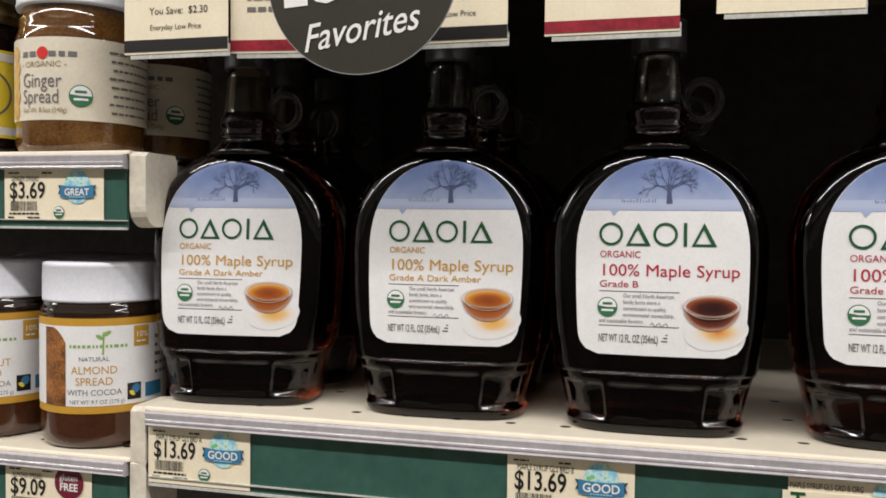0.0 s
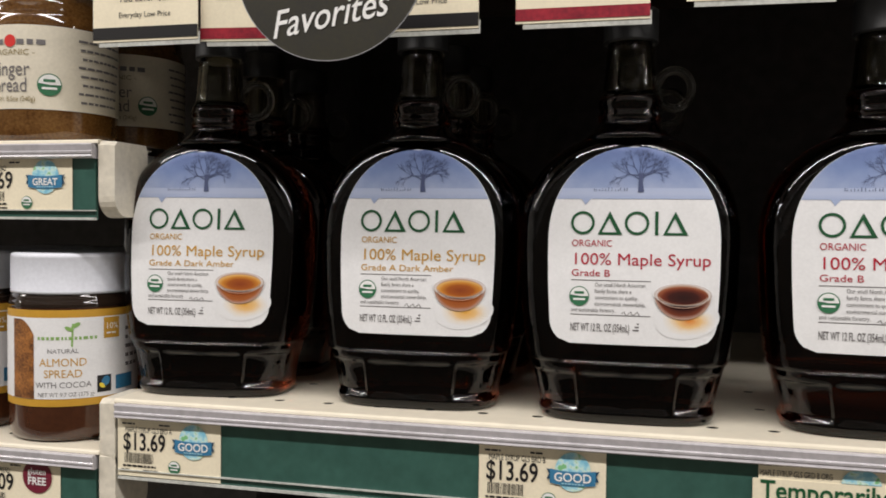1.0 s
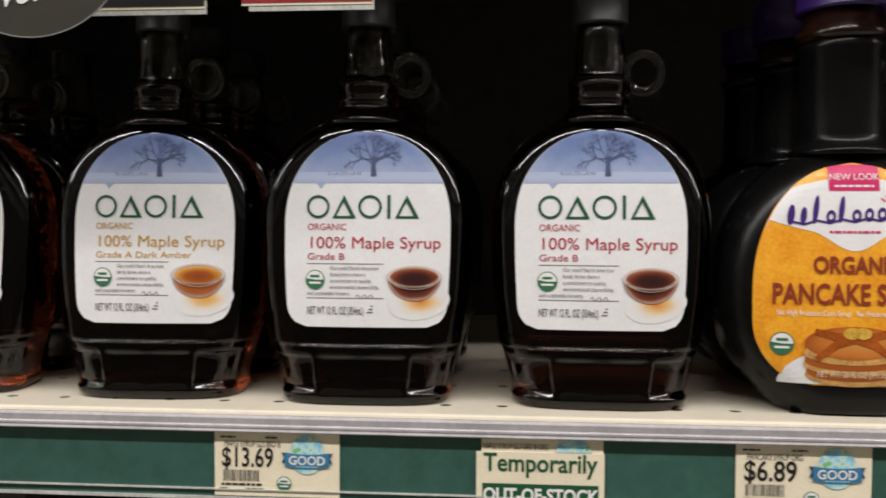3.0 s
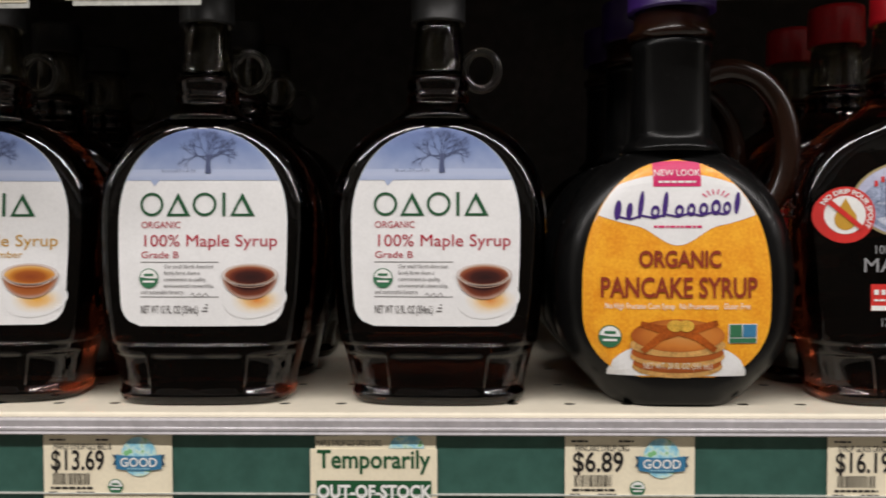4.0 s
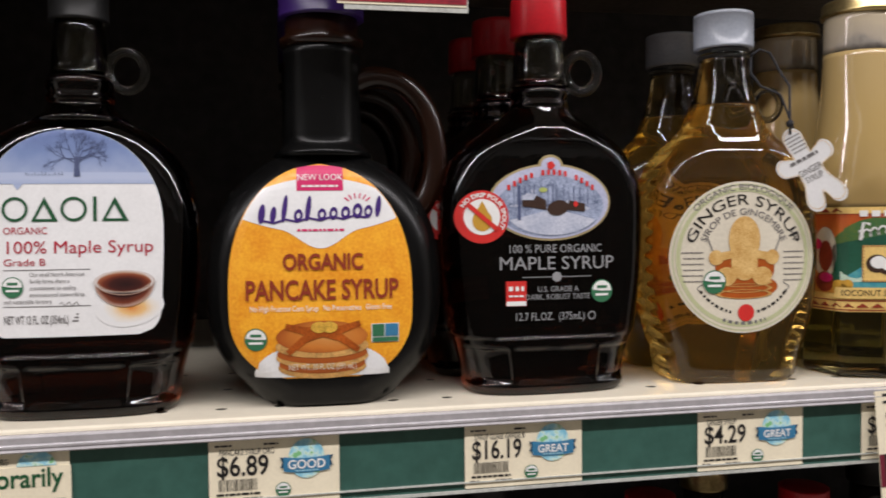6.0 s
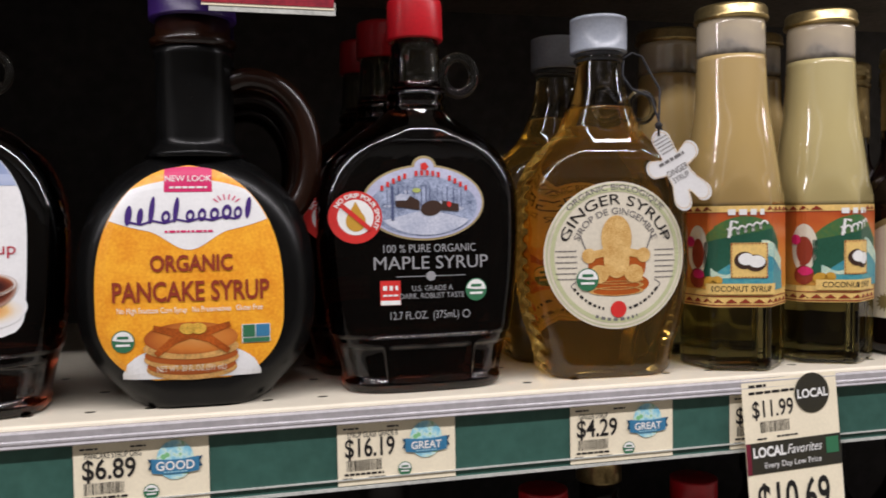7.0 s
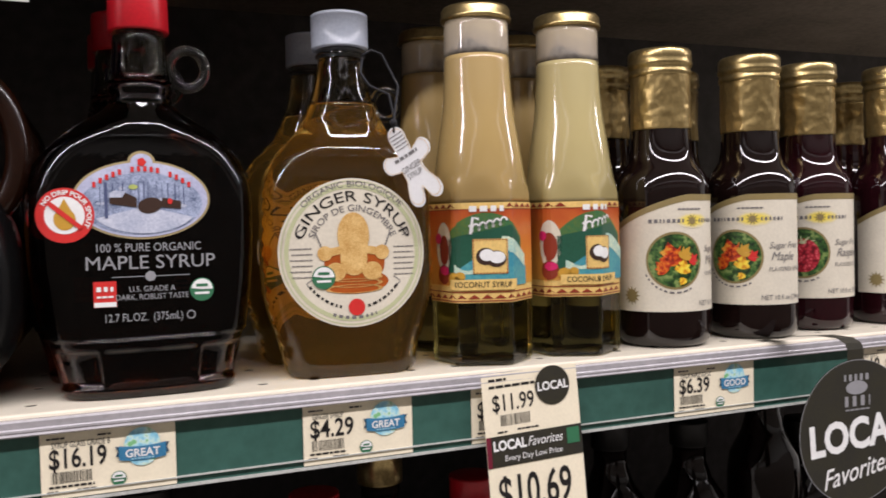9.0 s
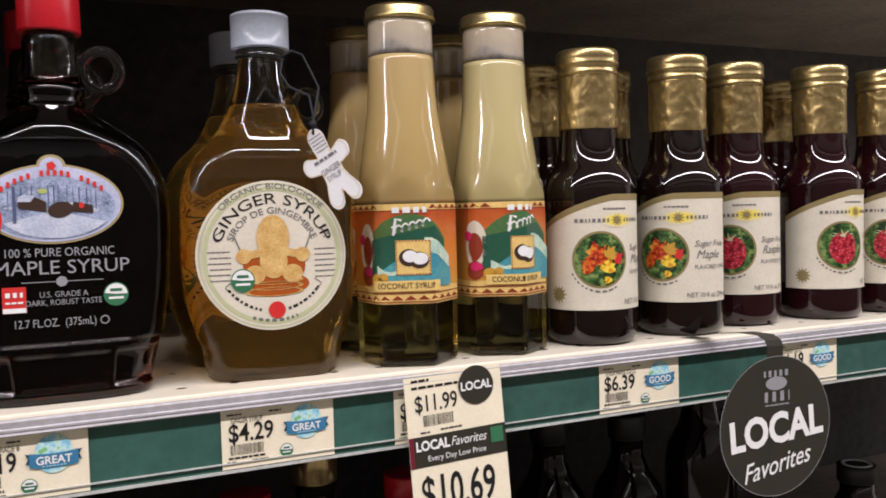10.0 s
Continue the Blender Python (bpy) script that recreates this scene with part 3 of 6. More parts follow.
def syrup_label(t, place, dark, shift):
    """White oval-topped label with a winter tree, a bowl and lettering."""
    z0, z1, half, sh = 0.0403, 0.1400, 0.0425, 0.091
    f = egg_label(half, z0, z1, 0.011, sh)
    bm = bmesh.new()
    sheet(bm, place, lambda v: -f(v), f, z0, z1, 18, 44, 0.0004)
    lab = flat_part("label", bm, WHITEPAPER, t, "white paper label with winter scene and bowl of syrup")
    horizon = 0.1135
    bm = bmesh.new()
    sheet(bm, place, lambda v: -f(v) + 0.0003, lambda v: f(v) - 0.0003, horizon + 0.0055, z1 - 0.0004, 18, 20, 0.0006)
    flat_part("sky_print", bm, SKY, lab, "blue winter sky print")
    bm = bmesh.new()
    sheet(bm, place, lambda v: -f(v) + 0.0003, lambda v: f(v) - 0.0003, horizon, horizon + 0.0055, 18, 3, 0.0006)
    blob(bm, place, ((-0.0258, horizon), (-0.0238, horizon - 0.0030), (-0.0212, horizon)), 0.0006)
    flat_part("snow_print", bm, SNOW, lab, "pale snow field print")
    rnd = random.Random(5)
    bm = bmesh.new()
    tx = 0.0035
    stroke(bm, place, [(tx, horizon + 0.0035), (tx - 0.0002, horizon + 0.008), (tx, horizon + 0.013)], [0.0030, 0.0022, 0.0020], 0.0009)

    def limb(u, v, ang, size, wide, depth):
        pts = [(u, v)]
        for k in range(3):
            u, v = u + math.cos(ang) * size / 3, v + math.sin(ang) * size / 3
            ang += rnd.uniform(-0.25, 0.25)
            if v < z1 - 0.0015 and abs(u) < f(v) - 0.001:
                pts.append((u, v))
        if len(pts) > 1:
            stroke(bm, place, pts, [wide * (1 - 0.15 * k) for k in range(len(pts))], 0.0009)
        if depth:
            for k in range(3):
                limb(u, v, ang + rnd.uniform(-0.75, 0.75), size * rnd.uniform(0.55, 0.8), wide * 0.6, depth - 1)
    for a in (0.15, 0.5, 0.85, 1.2, 1.5, 1.85, 2.25, 2.6, 2.95):
        limb(tx, horizon + 0.0120 + rnd.uniform(-0.003, 0.001), a, 0.0062, 0.0005, 3)
    for k in range(12):
        u = -0.020 + k * 0.0015 + rnd.uniform(-0.0003, 0.0003)
        bar(bm, place, u, u + 0.0003, horizon + 0.004, horizon + 0.004 + rnd.uniform(0.0008, 0.002), 0.0009, 1)
    flat_part("tree_print", bm, TREE, lab, "bare dark winter tree print")
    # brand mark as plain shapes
    y, h = 0.0955, 0.0118
    for cu in (-0.0250, 0.0018):
        bm = bmesh.new()
        disc(bm, place, cu, y + h / 2, 0.0060, h / 2, 0.0008, inner=0.78, n=28, rings=1)
        flat_part("brand_ring", bm, LOGOGREEN, lab, "dark green ring of the brand mark")
    for cu in (-0.0115, 0.0205):
        bm = bmesh.new()
        outer, inner = [(cu - 0.0060, y), (cu + 0.0062, y), (cu, y + h)], [(cu - 0.0040, y + 0.0012), (cu + 0.0034, y + 0.0012), (cu - 0.0003, y + h - 0.0034)]
        va, vb = [[bm.verts.new(place(u, v, 0.0008)) for u, v in some] for some in (outer, inner)]
        for k in range(3):
            bm.faces.new((va[k], va[(k + 1) % 3], vb[(k + 1) % 3], vb[k]))
        flat_part("brand_triangle", bm, LOGOGREEN, lab, "dark green triangle of the brand mark")
    bm = bmesh.new()
    bar(bm, place, 0.0106, 0.0122, y, y + h, 0.0008, 1)
    flat_part("brand_bar", bm, LOGOGREEN, lab, "dark green bar of the brand mark")
    col = CRIMSON if dark else GOLDINK
    bm = bmesh.new()
    words(bm, place, "ORGANIC", -0.0305, 0.0895, 0.0048, align="LEFT", squeeze=0.93)
    words(bm, place, "100% Maple Syrup", -0.0305, 0.0803, 0.0085, align="LEFT", squeeze=1.085)
    words(bm, place, "Grade B" if dark else "Grade A Dark Amber", -0.0305, 0.0745, 0.0048, align="LEFT", squeeze=1.2)
    flat_part("lettering", bm, col, lab, "red lettering" if dark else "gold lettering")
    bm = bmesh.new()
    bar(bm, place, -0.0305, 0.0090, 0.0722, 0.0726)
    bar(bm, place, -0.0305, 0.0090, 0.0548, 0.0552)
    for k, line in enumerate(("Our small North American", "family farms share a", "commitment to quality,", "environmental stewardship,")):
        words(bm, place, line, -0.0185, 0.0693 - k * 0.0032, 0.0029, align="LEFT", squeeze=0.78)
    words(bm, place, "and sustainable forestry.", -0.0303, 0.0565, 0.0029, align="LEFT", squeeze=0.78)
    stroke(bm, place, [(-0.005 + 0.0011 * k, 0.0560 + 0.0012 * math.sin(k * 2.1)) for k in range(9)], 0.0004)
    words(bm, place, "NET WT 12 FL. OZ (354mL)", -0.0305, 0.0468, 0.0056, align="LEFT", squeeze=0.44, bold=0.00008)
    for k in range(3):
        bar(bm, place, 0.0005 + 0.0010 * k, 0.0035, 0.0475 + 0.0016 * k, 0.0482 + 0.0016 * k)
    flat_part("small_print", bm, GREY, lab, "grey small print")
    seal(place, -0.0262, 0.0643, 0.0050, lab)
    # bowl of syrup on its warm glow
    cu, cv = 0.0245, 0.0660
    at = cu + shift
    paper = (0.772, 0.772, 0.772)
    bm = bmesh.new()
    disc(bm, place, cu + 0.0025, cv - 0.0128, 0.0155, 0.0090, 0.0006, tilt=10, n=36)
    flat_part("bowl_shadow_print", bm, graded("amber_glow_print", ((0.0, (0.66, 0.20, 0.02) if dark else (0.74, 0.36, 0.05)), (0.38, (0.77, 0.50, 0.22)), (0.64, (0.775, 0.70, 0.60)), (0.88, paper)), (at + 0.0030, cv - 0.0128), (0.0150, 0.0085)), lab, "amber glow under the bowl")
    bm = bmesh.new()
    disc(bm, place, cu, cv, 0.0136, 0.0122, 0.0010, a0=180, a1=360, n=28)
    bowl = flat_part("bowl_print", bm, graded("bowl_side_print", ((0.0, (0.060, 0.010, 0.006) if dark else (0.24, 0.050, 0.012)), (0.62, (0.035, 0.006, 0.005) if dark else (0.30, 0.070, 0.012)), (0.85, (0.16, 0.035, 0.015) if dark else (0.36, 0.11, 0.03)), (0.97, (0.42, 0.26, 0.20))), (at, cv), (0.0136, 0.0122), wobble=0.03), lab, "print of a glass bowl of syrup")
    bm = bmesh.new()
    disc(bm, place, cu, cv, 0.0138, 0.0056, 0.0012, n=40)
    flat_part("bowl_glass", bm, graded("bowl_rim_blend", ((0.0, (0.34, 0.10, 0.03)), (0.86, (0.50, 0.33, 0.24)), (0.93, (0.72, 0.68, 0.66)), (1.0, (0.40, 0.30, 0.26))), (at, cv), (0.0138, 0.0056), wobble=0.02), bowl)
    bm = bmesh.new()
    disc(bm, place, cu, cv - 0.0004, 0.0122, 0.0046, 0.0014, n=36)
    flat_part("bowl_syrup", bm, graded("syrup_surface_print", ((0.0, (0.018, 0.004, 0.004) if dark else (0.24, 0.045, 0.010)), (0.55, (0.045, 0.008, 0.006) if dark else (0.34, 0.085, 0.012)), (0.82, (0.15, 0.028, 0.012) if dark else (0.56, 0.22, 0.03)), (1.0, (0.30, 0.09, 0.04) if dark else (0.70, 0.40, 0.12))), (at + 0.0006, cv - 0.0012), (0.0125, 0.0050), wobble=0.04), bowl)
    for low in (0.0030, 0.0044):
        bm = bmesh.new()
        disc(bm, place, cu, cv - low + 0.0042, 0.0128, 0.0062, 0.0016, inner=0.955, a0=200, a1=340, n=24, rings=1)
        flat_part("bowl_highlight", bm, BOWLRIM, bowl)


def syrup_flask(dark, label, bare=False, shift=0.0):
    t = thing("syrup_bottle", label, "bottle", "maple syrup bottles in a row")
    part("glass_body", slab_flask(SYRUP), SYRUPGLASS, t, "dark syrup-filled glass flask with arched shoulder and panelled foot")
    part("neck_ring", lathe([(0.0240, 0.1450), (0.0205, 0.1480), (0.0178, 0.1505), (0.0160, 0.1530), (0.0154, 0.1545), (0.0163, 0.1555), (0.0164, 0.158), (0.0152, 0.160), (0.0163, 0.162), (0.0164, 0.165), (0.0158, 0.1672), (0.0140, 0.1676)]), SYRUPGLASS, t)
    part("neck", hollow([(0.0156, 0.1677), (0.0150, 0.1684), (0.0143, 0.1702), (0.0138, 0.1730), (0.0134, 0.178), (0.0124, 0.190), (0.0120, 0.197)]), NECKGLASS, t, "empty clear glass neck")
    part("handle", loop_handle(0.0225, 0.1715, 0.0088, 0.0023), CLEAR, t, "small clear glass loop handle")
    part("cap", ribbed(0.0142, 0.1955, 0.2130), BLACKCAP, t, "black plastic screw cap")
    if not bare:
        syrup_label(t, lambda u, v, off=0.0005: SYRUP.front(u + shift, v, off), dark, shift)
    return t


NECKGLASS = material("empty_neck_glass", (0.60, 0.57, 0.46), 0.03, grain=0, trans=1.0, ior=1.32, bump=0.4, bump_scale=60)
AMBERTEXT = "dark glass maple syrup bottle with gold-lettered white label on cream shelf"
GRADETEXT = "dark glass maple syrup bottle with red-lettered white label on cream shelf"
plain = syrup_flask(True, "dark glass syrup bottle standing behind the front row", True)
rear = ((-0.216, 0.550, 4), (-0.089, 0.553, 0), (-0.212, 0.618, 3), (-0.087, 0.622, 0), (0.0255, 0.550, 0), (0.027, 0.62, 0))
for x, y, rz in rear:
    copy_thing(plain, pose(x, y, DECKZ, 0, 0, rz))
ground(plain)
# the labels sit a little off the middle, as they were stuck on
for dark, text, shift, x, y, rz in ((False, AMBERTEXT, -0.0022, -0.2122, 0.482, 6), (False, AMBERTEXT, 0.0026, -0.0885, 0.484, 2), (True, GRADETEXT, 0.0026, 0.0258, 0.480, 1), (True, GRADETEXT, -0.0008, 0.1476, 0.480, -1)):
    syrup_flask(dark, text, shift=shift).matrix_basis = pose(x, y, DECKZ, 0, 0, rz)

# ---- black pancake syrup jug ----
JUG = Slab([(0.0, 0.0300), (0.003, 0.0345), (0.012, 0.0425), (0.022, 0.0515), (0.034, 0.0575), (0.048, 0.0600)] + arch(0.0605, 0.060, 0.1315),
           [(0.0, 0.0225), (0.003, 0.0255), (0.020, 0.0305), (0.050, 0.0315), (0.090, 0.0295), (0.115, 0.0265), (0.1315, 0.0235)],
           [(0.0, 0.018), (0.100, 0.018), (0.1315, 0.0165)], 0.0, 0.1315)


def pancake_jug():
    t = thing("pancake_syrup_bottle", "black plastic pancake syrup jug with orange label and purple cap", "bottle", "pancake syrup jugs")
    place = lambda u, v, off=0.0: JUG.front(u - 0.0025, v - 0.0035, off)
    part("body", loft(bmesh.new(), [JUG.ring(0.1315 * (1 - (1 - k / 120) ** 1.5), 120) for k in range(121)]), BLACKPLASTIC, t, "glossy black round-shouldered body")
    part("neck", lathe([(0.0262, 0.1280), (0.0238, 0.1310), (0.0216, 0.1333), (0.0206, 0.1352), (0.0203, 0.1380), (0.0200, 0.150), (0.0196, 0.178), (0.0204, 0.1800), (0.0206, 0.1830), (0.0190, 0.1850)]), BLACKPLASTIC, t, "straight black neck")
    part("neck_ring", lathe([(0.0188, 0.184), (0.0218, 0.186), (0.0222, 0.189), (0.0192, 0.191), (0.0190, 0.203)]), BROWNHANDLE, t)
    part("cap", ribbed(0.0222, 0.2000, 0.2240), PURPLECAP, t, "purple plastic screw cap")
    pts = [Vector((0.0150, 0, 0.1665)), Vector((0.028, 0, 0.1705)), Vector((0.044, 0, 0.1660)), Vector((0.0555, 0, 0.152)), Vector((0.0600, 0, 0.133)), Vector((0.0580, 0, 0.114)), Vector((0.0505, 0, 0.1005)), Vector((0.042, 0, 0.0955))]
    fine = []
    for i in range(len(pts) - 1):
        p0, p1, p2, p3 = pts[max(0, i - 1)], pts[i], pts[i + 1], pts[min(len(pts) - 1, i + 2)]
        for k in range(5):
            s = k / 5
            fine.append(0.5 * ((2 * p1) + (p2 - p0) * s + (2 * p0 - 5 * p1 + 4 * p2 - p3) * s * s + (3 * p1 - p0 - 3 * p2 + p3) * s**3))
    fine.append(pts[-1])
    part("handle", tube(fine, 0.0062, 16), BROWNHANDLE, t, "curved translucent brown handle")
    z0, z1 = 0.0195, 0.1265
    f = egg_label(0.0457, z0, z1, 0.030, 0.062)
    bm = bmesh.new()
    sheet(bm, place, lambda v: -f(v), f, z0, z1, 18, 48, 0.0004)
    lab = flat_part("label", bm, ORANGE, t, "orange and white label with a stack of pancakes")
    bm = bmesh.new()
    lowv = lambda u: 0.0880 + 0.0045 * (abs(u) / 0.03) ** 2 - 0.0038 * math.cos(min(1.0, abs(u) / 0.02) * math.pi)
    cols = 40
    prev = None
    for i in range(cols + 1):
        u = -0.040 + 0.080 * i / cols
        top = z1
        while top > 0.085 and f(top - 0.0001) - 0.0004 < abs(u):
            top -= 0.0004
        top = min(top, 0.1195 - 0.006 * (abs(u) / 0.03) ** 2)
        low = min(lowv(u), top - 0.0001)
        row = [bm.verts.new(place(u, low + (top - low) * j / 8, 0.0006)) for j in range(9)]
        if prev and top - low > 0.0003:
            for j in range(8):
                bm.faces.new((prev[j], row[j], row[j + 1], prev[j + 1]))
        prev = row
    flat_part("white_field", bm, WHITEPAPER, lab, "white wavy field")
    bm = bmesh.new()
    panel(bm, place, -0.0115, 0.0115, 0.1130, lambda u: 0.1258 - 9 * u * u, 10, 6, 0.0008)
    ban = flat_part("pink_banner", bm, PINK, lab, "pink banner")
    bm = bmesh.new()
    words(bm, place, "NEW LOOK", 0, 0.1183, 0.0044, 0.0010, squeeze=0.95)
    dashes(bm, place, -0.009, 0.009, 0.1148, 0.1158, 3, 0.0010, 0.003)
    flat_part("lettering", bm, WHITE, ban)
    # brand mark: a purple flowing line of plain loops
    bm = bmesh.new()
    for k, (h, w) in enumerate(((0.0100, 0.0026), (0.0085, 0.0022), (0.0140, 0.0018), (0.0065, 0.0036), (0.0130, 0.0018), (0.0062, 0.0036), (0.0066, 0.0034), (0.0066, 0.0038), (0.0078, 0.0042), (0.0066, 0.0034), (0.0110, 0.0020))):
        u = -0.0300 + 0.0058 * k
        v = 0.0965 + 0.05 * (u + 0.03)
        disc(bm, place, u + w / 2, v + h / 2, w / 2 + 0.0004, h / 2, 0.0009, n=16, rings=2, tilt=-8, inner=0.45 if w > 0.003 else 0.0)
    stroke(bm, place, [(-0.0285 + 0.0057 * k, 0.0975 + 0.05 * 0.0057 * k + 0.0008 * (-1) ** k) for k in range(10)], 0.0010, 0.0010)
    flat_part("brand_mark", bm, PURPLE, lab, "purple flowing brand mark")
    bm = bmesh.new()
    for k in range(6):
        w = radians(40 + 20 * k)
        stroke(bm, place, [(0.0185 + 0.0055 * math.cos(w), 0.1055 + 0.0035 * math.sin(w)), (0.0185 + 0.0085 * math.cos(w), 0.1055 + 0.0062 * math.sin(w))], 0.0006, 0.0009)
    dashes(bm, place, -0.0115, 0.0125, 0.0928, 0.0939, 8, 0.0009, 0.0022)
    flat_part("accent_marks", bm, PINK, lab)
    bm = bmesh.new()
    words(bm, place, "ORGANIC", 0.001, 0.0738, 0.0112, 0.0010, squeeze=0.78, bold=0.0003)
    words(bm, place, "PANCAKE SYRUP", 0.0005, 0.0590, 0.0138, 0.0010, squeeze=0.72, bold=0.0003)
    flat_part("lettering", bm, BROWNINK, lab, "dark red lettering")
    bm = bmesh.new()
    words(bm, place, "No High Fructose Corn Syrup   No Preservatives   Gluten Free", 0.0, 0.0533, 0.0040, 0.0009, squeeze=0.68)
    flat_part("small_print", bm, WHITE, lab)
    bm = bmesh.new()
    panel(bm, place, -0.0335, 0.0335, 0.0202, lambda u: 0.0215 + 0.0165 * math.sqrt(max(0, 1 - (u / 0.0336) ** 2)), 24, 4, 0.0006)
    flat_part("plate_print", bm, WHITEPAPER, lab, "white plate print")
    for k, (v, w) in enumerate(((0.0250, 0.0218), (0.0302, 0.0228), (0.0356, 0.0230))):
        bm = bmesh.new()
        disc(bm, place, 0.0, v, w, 0.0058, 0.0008 + 0.0003 * k, n=36)
        pk = flat_part("pancake_print", bm, PANCAKEEDGE, lab)
        bm = bmesh.new()
        disc(bm, place, 0.0, v + 0.0018 + (0.003 if k == 2 else 0), w * 0.98, 0.0050 + (0.0030 if k == 2 else 0), 0.0009 + 0.0003 * k, n=36)
        flat_part("pancake_top", bm, PANCAKE, pk)
    bm = bmesh.new()
    for dx, dv in ((-0.017, -0.006), (0.018, -0.0055), (-0.018, 0.003), (0.019, 0.0035)):
        stroke(bm, place, [(0.0, 0.0428), (dx * 0.5, 0.0423 + dv * 0.45), (dx, 0.0415 + dv * 1.5)], [0.0045, 0.0038, 0.0028], 0.0018)
    flat_part("syrup_print", bm, SYRUPSTREAK, lab)
    bm = bmesh.new()
    disc(bm, place, -0.0015, 0.0452, 0.0040, 0.0028, 0.0020)
    disc(bm, place, 0.0035, 0.0452, 0.0040, 0.0028, 0.0021)
    flat_part("butter_print", bm, BUTTER, lab)
    bm = bmesh.new()
    words(bm, place, "NET WT. 20 FL OZ (591 mL)", 0.0, 0.0240, 0.0044, 0.0020, squeeze=0.62)
    flat_part("net_print", bm, CREAMPAPER, lab)
    seal(place, -0.0325, 0.0395, 0.0056, lab)
    bm = bmesh.new()
    bar(bm, place, 0.0245, 0.0385, 0.0365, 0.0460, 0.0008)
    tag = flat_part("square_mark", bm, WHITE, lab, "small blue and green square mark")
    bm = bmesh.new()
    bar(bm, place, 0.0315, 0.0382, 0.0395, 0.0457, 0.0010)
    flat_part("mark_blue", bm, BADGE, tag)
    bm = bmesh.new()
    bar(bm, place, 0.0250, 0.0310, 0.0395, 0.0457, 0.0010)
    bar(bm, place, 0.0250, 0.0382, 0.0368, 0.0390, 0.0010)
    flat_part("mark_green", bm, SEALGREEN, tag)
    return t


jug = pancake_jug()
for x, y, rz in ((0.2685, 0.477, -2), (0.268, 0.552, 3), (0.268, 0.625, 0)):
    copy_thing(jug, pose(x, y, DECKZ, 0, 0, rz))
ground(jug)

# ---- maple syrup with the red cap ----
FARM = Slab([(0.0305, 0.0508), (0.033, 0.0516), (0.060, 0.0552), (0.085, 0.0568), (0.098, 0.0570), (0.107, 0.0566), (0.114, 0.0550), (0.122, 0.0518), (0.130, 0.0468), (0.137, 0.0402), (0.143, 0.0325), (0.148, 0.0254), (0.1515, 0.0208), (0.1545, 0.0176), (0.157, 0.0154)],
            [(0.03, 0.0272), (0.06, 0.0268), (0.10, 0.0258), (0.124, 0.0252), (0.136, 0.0242), (0.143, 0.0222), (0.148, 0.0194), (0.152, 0.0174), (0.157, 0.0154)],
            [(0.03, 0.014), (0.10, 0.013), (0.131, 0.0125), (0.143, 0.0150), (0.150, 0.0160), (0.157, 0.0154)], 0.0305, 0.157)
SLATE = material("sleigh_scene_print", (0.36, 0.41, 0.55), 0.4, grain=0.3, scale=150, noise_color=(0.09, 0.12, 0.20))
DARKBROWN = ink("dark_brown_print", (0.045, 0.022, 0.014))
PALEFOLIAGE = ink("yellow_green_print", (0.42, 0.48, 0.14))
GOLDRIM = ink("gold_rim_print", (0.40, 0.31, 0.15))
LILAC = material("pale_sky_print", (0.50, 0.52, 0.66), 0.4, grain=0.12, scale=70, noise_color=(0.40, 0.42, 0.58))
SNOWPALE = material("pale_snow_print", (0.56, 0.58, 0.66), 0.4, grain=0.1, scale=90, noise_color=(0.36, 0.40, 0.52))


